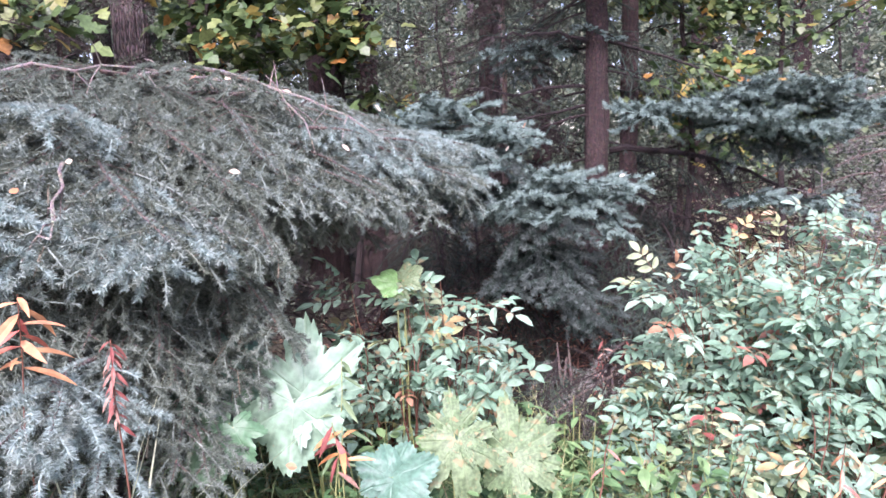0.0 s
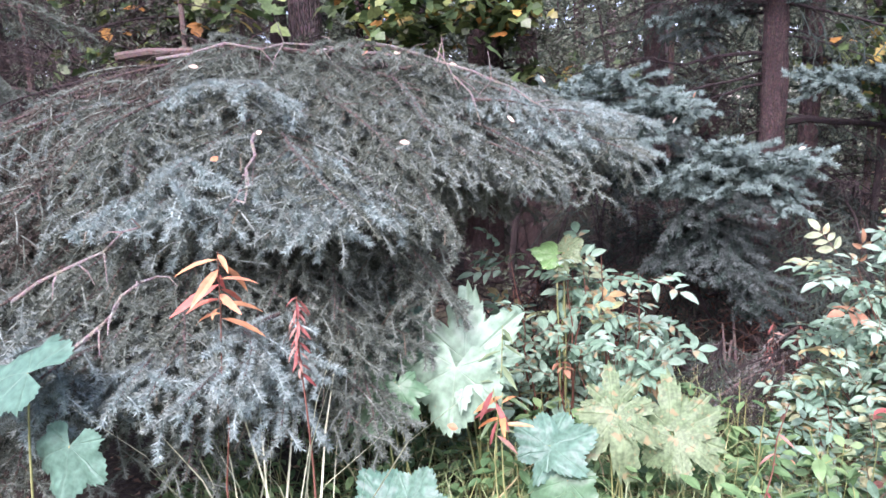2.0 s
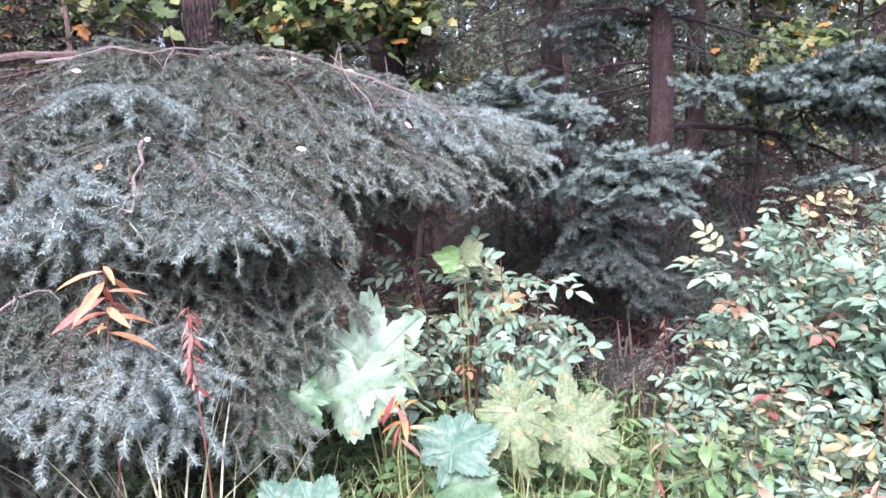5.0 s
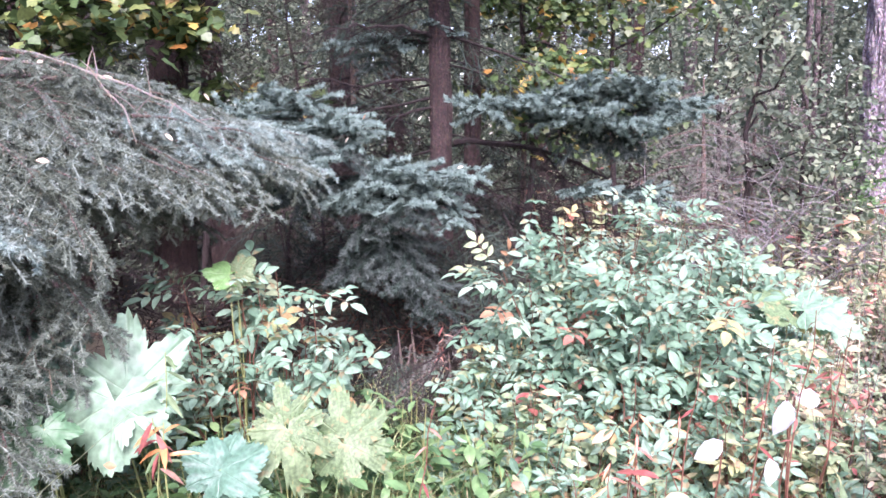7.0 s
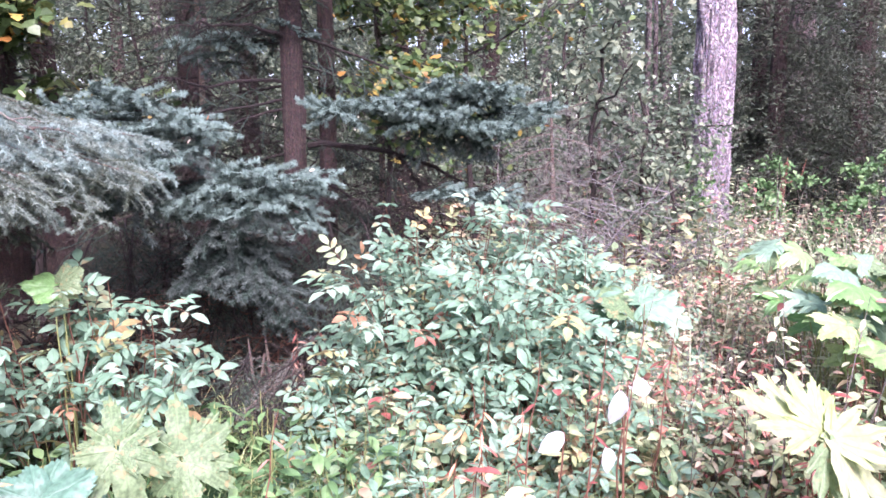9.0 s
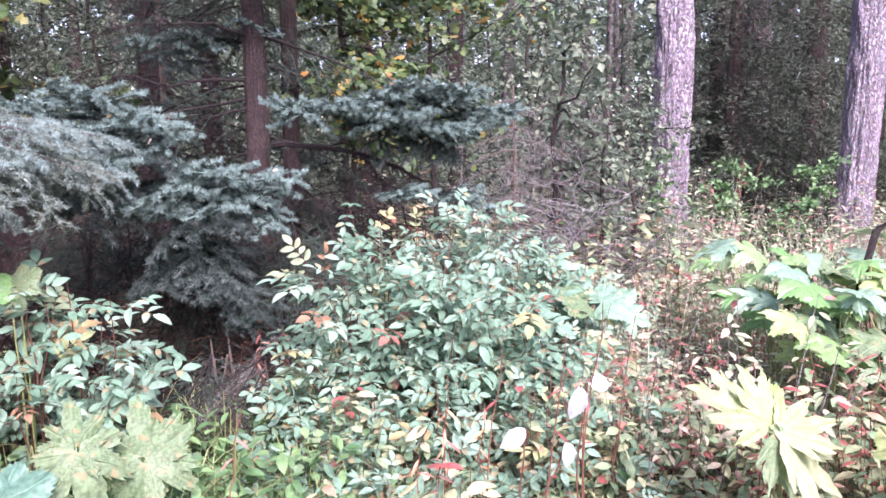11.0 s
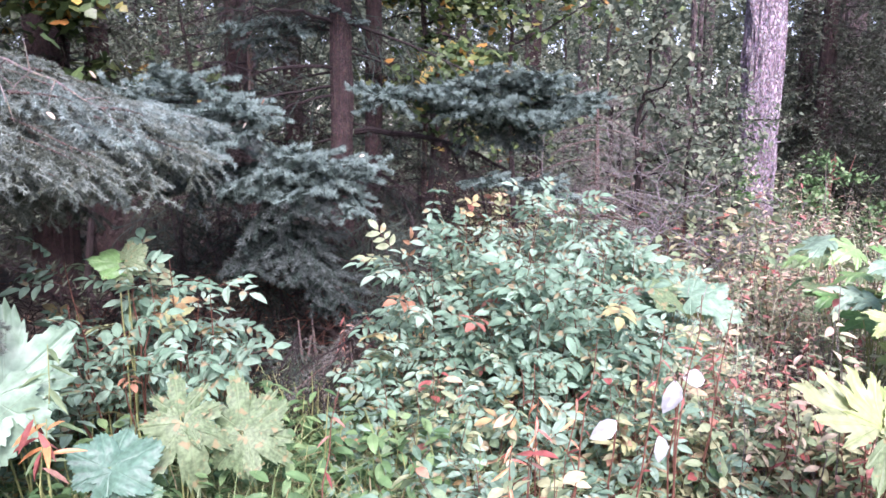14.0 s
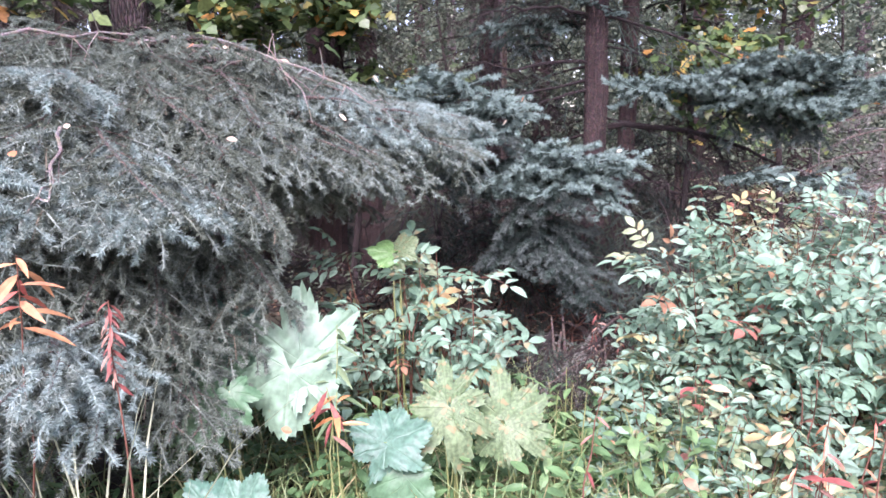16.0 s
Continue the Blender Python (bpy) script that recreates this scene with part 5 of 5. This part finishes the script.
# ---- trees behind ----
rng = np.random.default_rng(909)
def leafy_tree(base, height, spread, clumps, n, leaf, mat, label, low=0.2, name="sapling", trunk_r=0.03):
    th = thing(name, base, label, "tree", "broadleaf trees")
    b = Vector(base)
    g = Geo()
    tr = curve_points((b.x, b.y, -0.05), b + Vector((0.15 * rng.normal(), 0.15 * rng.normal(), height)), 0.0, 8, rng, 0.03)
    g.tube(tr, [trunk_r * (1 - 0.8 * k / 8) for k in range(9)], 6)
    part("trunk", g.mesh("trunk", [TWIG_DARK]), th)
    limbs, pts = Geo(), []
    for i in range(clumps):
        s = low + (1 - low) * (i + rng.random()) / clumps
        k = min(7, int(s * 8))
        o = tr[k].lerp(tr[k + 1], s * 8 - k)
        a = 6.3 * rng.random()
        ln = spread * (0.5 + 0.6 * rng.random()) * (1.15 - 0.6 * s)
        e = o + Vector((ln * math.cos(a), ln * math.sin(a), ln * (0.15 + 0.3 * rng.normal())))
        cp = curve_points(o, e, 0.06 * ln, 4, rng, 0.03)
        limbs.tube(cp, [trunk_r * 0.35 * (1 - 0.8 * q / 4) for q in range(5)], 4)
        m = n // clumps
        f = rng.random(m) ** 0.7
        q = np.array(o)[None] * (1 - f[:, None]) + np.array(e)[None] * f[:, None] + rng.normal(size=(m, 3)) * np.array([0.22, 0.22, 0.13]) * ln * (0.4 + 0.6 * f[:, None])
        pts.append(q)
    tagged(part("branchwork", limbs.mesh("branchwork", [TWIG_DARK]), th), kind="stuff")
    c = Geo()
    c.add(*(lobed if mat is TREE_LEAF else diamonds)(rng, np.concatenate(pts), leaf, 0.5, 0.5))
    tagged(part("crown", c.mesh("crown", [mat]), th), kind="stuff")


leafy_tree((-1.7, 4.9, 0), 3.4, 1.1, 16, 1700, 0.115, TREE_LEAF, "young maple with yellow-green leaves behind the spruce", 0.5)
leafy_tree((-2.9, 4.6, 0), 3.2, 1.0, 14, 1400, 0.115, TREE_LEAF, "young maple with green and golden leaves", 0.5)
leafy_tree((-0.9, 5.6, 0), 3.4, 1.0, 14, 1200, 0.115, TREE_LEAF, "young maple with golden autumn leaves", 0.5)
leafy_tree((1.5, 5.2, 0), 3.6, 1.0, 18, 3000, 0.075, TREE_LEAF, "young broadleaf tree with drooping green and orange leaves", 0.45)
leafy_tree((2.3, 5.6, 0), 3.6, 1.1, 18, 2600, 0.075, TREE_LEAF, "young broadleaf tree with green leaves", 0.35)
leafy_tree((2.7, 4.6, 0), 2.3, 0.7, 14, 900, 0.06, FAR_LEAF, "thin grey-green sapling beside the blue spruce", 0.3)
leafy_tree((3.2, 4.5, 0), 1.7, 0.6, 14, 1300, 0.045, FAR_LEAF, "thin grey-green sapling among dry twigs", 0.25)
leafy_tree((3.75, 5.0, 0), 1.8, 0.65, 14, 1300, 0.045, FAR_LEAF, "thin grey-green sapling near the trunk", 0.2)
leafy_tree((5.1, 5.2, 0), 1.25, 0.5, 12, 900, 0.05, GREEN_LEAF, "small green shrub between the trunks", 0.2, "shrub", 0.012)
leafy_tree((5.7, 5.0, 0), 1.2, 0.5, 12, 900, 0.05, GREEN_LEAF, "small green shrub between the trunks", 0.2, "shrub", 0.012)
leafy_tree((4.2, 5.4, 0), 1.2, 0.45, 12, 800, 0.05, GREEN_LEAF, "small green shrub at the foot of the trunk", 0.2, "shrub", 0.012)
for i, (x, y, h) in enumerate(((3.4, 6.3, 3.6), (4.2, 7.6, 4.5), (3.0, 7.4, 4.0), (1.0, 7.4, 4.2), (-0.3, 7.6, 4.0), (-0.9, 8.6, 4.5), (0.6, 9.2, 5), (2.2, 9.0, 5), (4.0, 9.6, 5), (9.9, 6.6, 3.4), (9.2, 5.6, 3.4), (-3.6, 7.4, 4.5), (-2.4, 8.0, 4.6), (9.6, 5.2, 3.6), (5.0, 11, 6), (7.4, 11, 6))):
    leafy_tree((x, y, 0), h, 1.1, 24, 3000, 0.055, FAR_LEAF, "slender green understorey tree in the wood", 0.12)
leafy_tree((3.9, 1.9, 0), 1.5, 0.45, 12, 600, 0.06, LOW_LEAF, "bright yellow-green shrub beside the crooked branch", 0.3, "shrub", 0.012)
leafy_tree((4.4, 2.5, 0), 1.5, 0.5, 12, 700, 0.06, TREE_LEAF, "yellow-green shrub at the edge of the wood", 0.3, "shrub", 0.012)


def dark_spruce(base, height, radius, n, zlow, label):
    th = thing("spruce_tree", base, label, "tree", "dark spruces")
    b = Vector(base)
    g = Geo()
    g.tube([b + Vector((0, 0, z)) for z in (-0.1, 1, 2, height)], [0.12, 0.1, 0.09, 0.02], 8)
    part("trunk", g.mesh("trunk", [BARK_BROWN]), th)
    for i in range(n):
        s = (i + rng.random()) / n
        z = zlow + (height - zlow) * s
        a = 2.4 * i + 0.5 * rng.normal()
        ln = radius * (1.05 - 0.75 * s) * (0.8 + 0.35 * rng.random())
        o = b + Vector((0, 0, z))
        me, end = COARSE[rng.integers(3)]
        part("bough", me, th, bough_pose(end, o, o + Vector((ln * math.cos(a), ln * math.sin(a), -0.35 * ln)), 12 * rng.normal()))


for x, y, h, r, z in ((-2.1, 5.6, 5.5, 1.4, 0.5), (-3.2, 6.2, 6, 1.6, 0.5), (6.9, 8.0, 6, 1.7, 0.3), (8.0, 7.4, 6, 1.6, 0.3), (9.6, 9.2, 7, 2.0, 0.5), (0.1, 6.5, 5.5, 1.2, 0.9), (-4.3, 6.6, 6, 1.5, 0.6), (-0.9, 6.1, 5.5, 1.3, 0.8), (-4.9, 5.6, 5, 1.5, 0.4), (-3.3, 4.7, 4.5, 1.4, 1.0), (0.6, 7.6, 6, 1.5, 0.8), (-3.6, 5.2, 5, 1.3, 0.6), (-4.8, 4.6, 5, 1.5, 0.4), (-2.9, 9.5, 7, 1.8, 0.5), (3.4, 11.5, 7, 1.8, 0.5), (-1.0, 11, 7, 1.8, 0.5), (11.5, 7.5, 7, 2.0, 0.3), (-4.3, 3.2, 4.0, 1.5, 0.3), (2.3, 8.2, 5.5, 1.3, 0.8), (6.35, 7.0, 6, 1.5, 0.3), (7.3, 6.8, 5.5, 1.4, 0.3), (-3.4, 4.5, 4.5, 1.2, 0.4), (-5.2, 6.6, 6, 1.7, 0.3), (-4.0, 8.2, 6, 1.7, 0.3), (-2.2, 7.2, 6, 1.3, 0.6), (9.0, 10.5, 7, 1.9, 0.3)):
    dark_spruce((x, y, 0), h, r, 105 if 6 < x < 7.5 and y < 7.5 else 36, z, "dark shaded spruce with drooping brown-green boughs")


def grey_spruce(base, height, radius, n, label, kinds=DEAD):
    th = thing("dead_spruce", base, label, "tree")
    b = Vector(base)
    g = Geo()
    g.tube([b + Vector((0, 0, -0.1)), b + Vector((0.03, 0, height * 0.5)), b + Vector((0, 0, height))], [0.03, 0.02, 0.004], 6)
    part("trunk", g.mesh("trunk", [TWIG]), th)
    for i in range(n):
        s = (i + rng.random()) / n
        a = 2.4 * i + 0.4 * rng.normal()
        ln = radius * (1.0 - 0.6 * s) * (0.7 + 0.5 * rng.random())
        o = b + Vector((0, 0, 0.3 + (height - 0.35) * s))
        me, end = kinds[i % 2]
        part("bough", me, th, bough_pose(end, o, o + Vector((ln * math.cos(a), ln * math.sin(a), -0.3 * ln)), 15 * rng.normal()))


grey_spruce((-2.75, 4.1, 0), 3.6, 1.1, 50, "spruce with dead brown lower branches behind the hanging boughs", BROWN)
grey_spruce((-3.6, 3.7, 0), 3.6, 1.2, 50, "spruce with dead brown lower branches", BROWN)
grey_spruce((-2.95, 2.75, 0), 2.5, 0.95, 46, "spruce with dead brown boughs beside the blue-green spruce", [BROWN[0], HANGING_OLD[0]])
grey_spruce((-4.3, 4.1, 0), 3.6, 1.1, 40, "spruce with dead brown lower branches at the edge", BROWN)
grey_spruce((-3.0, 5.2, 0), 4.2, 1.2, 50, "spruce with dead brown lower branches in the shade", BROWN)
grey_spruce((0.2, 5.4, 0), 3.8, 1.0, 46, "spruce with dead brown lower branches behind the blue spruce", BROWN)
grey_spruce((1.5, 5.6, 0), 3.4, 0.9, 40, "spruce with bare brown twigs behind the blue spruce", BROWN)
grey_spruce((2.35, 4.3, 0), 1.75, 0.6, 34, "small half-dead spruce with thin grey twigs")
grey_spruce((3.0, 4.9, 0), 1.9, 0.65, 34, "small half-dead spruce with thin grey-brown twigs")
grey_spruce((3.7, 5.6, 0), 1.7, 0.65, 30, "small half-dead spruce with thin grey twigs")


# ---- twigs in the shade ----
rng = np.random.default_rng(910)
def thicket(center, size, n, label, mat=TWIG_DARK):
    th = thing("twig_thicket", (center[0], center[1], 0), label, "brushwood")
    for k in range(n // 12):
        g = Geo()
        p = Vector(center) + Vector(((rng.random() - 0.5) * size[0], (rng.random() - 0.5) * size[1], 0))
        p.z = size[2] * 0.5 * rng.random() ** 2
        d = Vector((0.5 * rng.normal(), 0.4 * rng.normal(), 0.5 + 0.5 * rng.random())) * size[2] * 0.55
        cp = curve_points(p, p + d, 0.02, 6, rng, 0.02)
        g.tube(cp, [0.006 - 0.0008 * q for q in range(7)], 4)
        for q in range(11):
            o = cp[1 + q % 6]
            e = o + Vector((rng.normal(), 0.8 * rng.normal(), 0.5 * rng.normal())) * size[2] * 0.16
            g.tube(curve_points(o, e, 0.02, 3, rng, 0.02), [0.003, 0.0025, 0.0018, 0.001], 3)
        tagged(part("branch", g.mesh("branch", [mat]), th), kind="stuff")


thicket((-0.2, 4.1, 0), (1.7, 1.0, 1.2), 500, "tangle of dry dark twigs under the spruces")
thicket((0.0, 3.9, 0), (1.6, 0.6, 0.8), 260, "tangle of dry reddish-brown twigs under the boughs", STEM_RED)
thicket((1.5, 4.6, 0), (1.8, 1.0, 1.7), 420, "tangle of dry dark twigs under the spruces")
thicket((2.6, 4.2, 0), (1.4, 1.0, 1.6), 380, "tangle of dry grey twigs at the edge of the spruce", TWIG_GREY)
thicket((-3.2, 3.6, 0), (1.6, 1.2, 2.4), 420, "tangle of dry brown twigs beside the spruce")

# ---- leaf litter ----
rng = np.random.default_rng(911)
pts = np.stack([-5 + 13 * rng.random(9000), 0.3 + 8 * rng.random(9000), np.zeros(9000)], 1)
pts[:, 2] = [ground_height(x, y) + 0.012 for x, y in pts[:, :2]]
g = Geo()
g.add(*diamonds(rng, pts, 0.05, 2.5, 0.0))
tagged(new("leaf_litter", g.mesh("leaf_litter", [LITTER])), "brown rotting leaves strewn over the ground", "leaves", kind="stuff")


# ---- the far woods ----
rng = np.random.default_rng(912)
def far_woods():
    g = Geo()
    for i in range(26):
        a, d = radians(15 + 140 * rng.random()), 15 + 15 * rng.random()
        x, y, r = d * math.cos(a), d * math.sin(a), 0.06 + 0.14 * rng.random()
        g.tube([(x, y, -0.1), (x + 0.1 * rng.normal(), y, 5), (x + 0.3 * rng.normal(), y, 13)], [r, r * 0.85, r * 0.4], 6, 0)
    n = 8800
    a, d = np.radians(10 + 150 * rng.random(n)), 12 + 20 * rng.random(n)
    c = np.stack([d * np.cos(a), d * np.sin(a), 0.2 + 9 * rng.random(n) ** 1.1], 1)
    m = 26
    p = np.repeat(c, m, 0) + rng.normal(size=(n * m, 3)) * np.array([0.5, 0.5, 0.28])
    p[:, 2] = np.maximum(p[:, 2], 0.05)
    v, t = diamonds(rng, p, 0.12, 0.5, 0.4)
    g.add(v, t, 1)
    n = 24000
    a, d = np.radians(5 + 160 * rng.random(n)), 24 + 14 * rng.random(n)
    p = np.stack([d * np.cos(a), d * np.sin(a), 11.5 * rng.random(n) ** 1.1], 1)
    v, t = diamonds(rng, p, 0.75, 0.2, 0.3)
    g.add(v, t, 1)
    tagged(new("far_woods", g.mesh("far_woods", [BARK_DIM, FAR_LEAF])), "deep mixed wood of thin trunks and green leaves", "woods", kind="stuff")


far_woods()
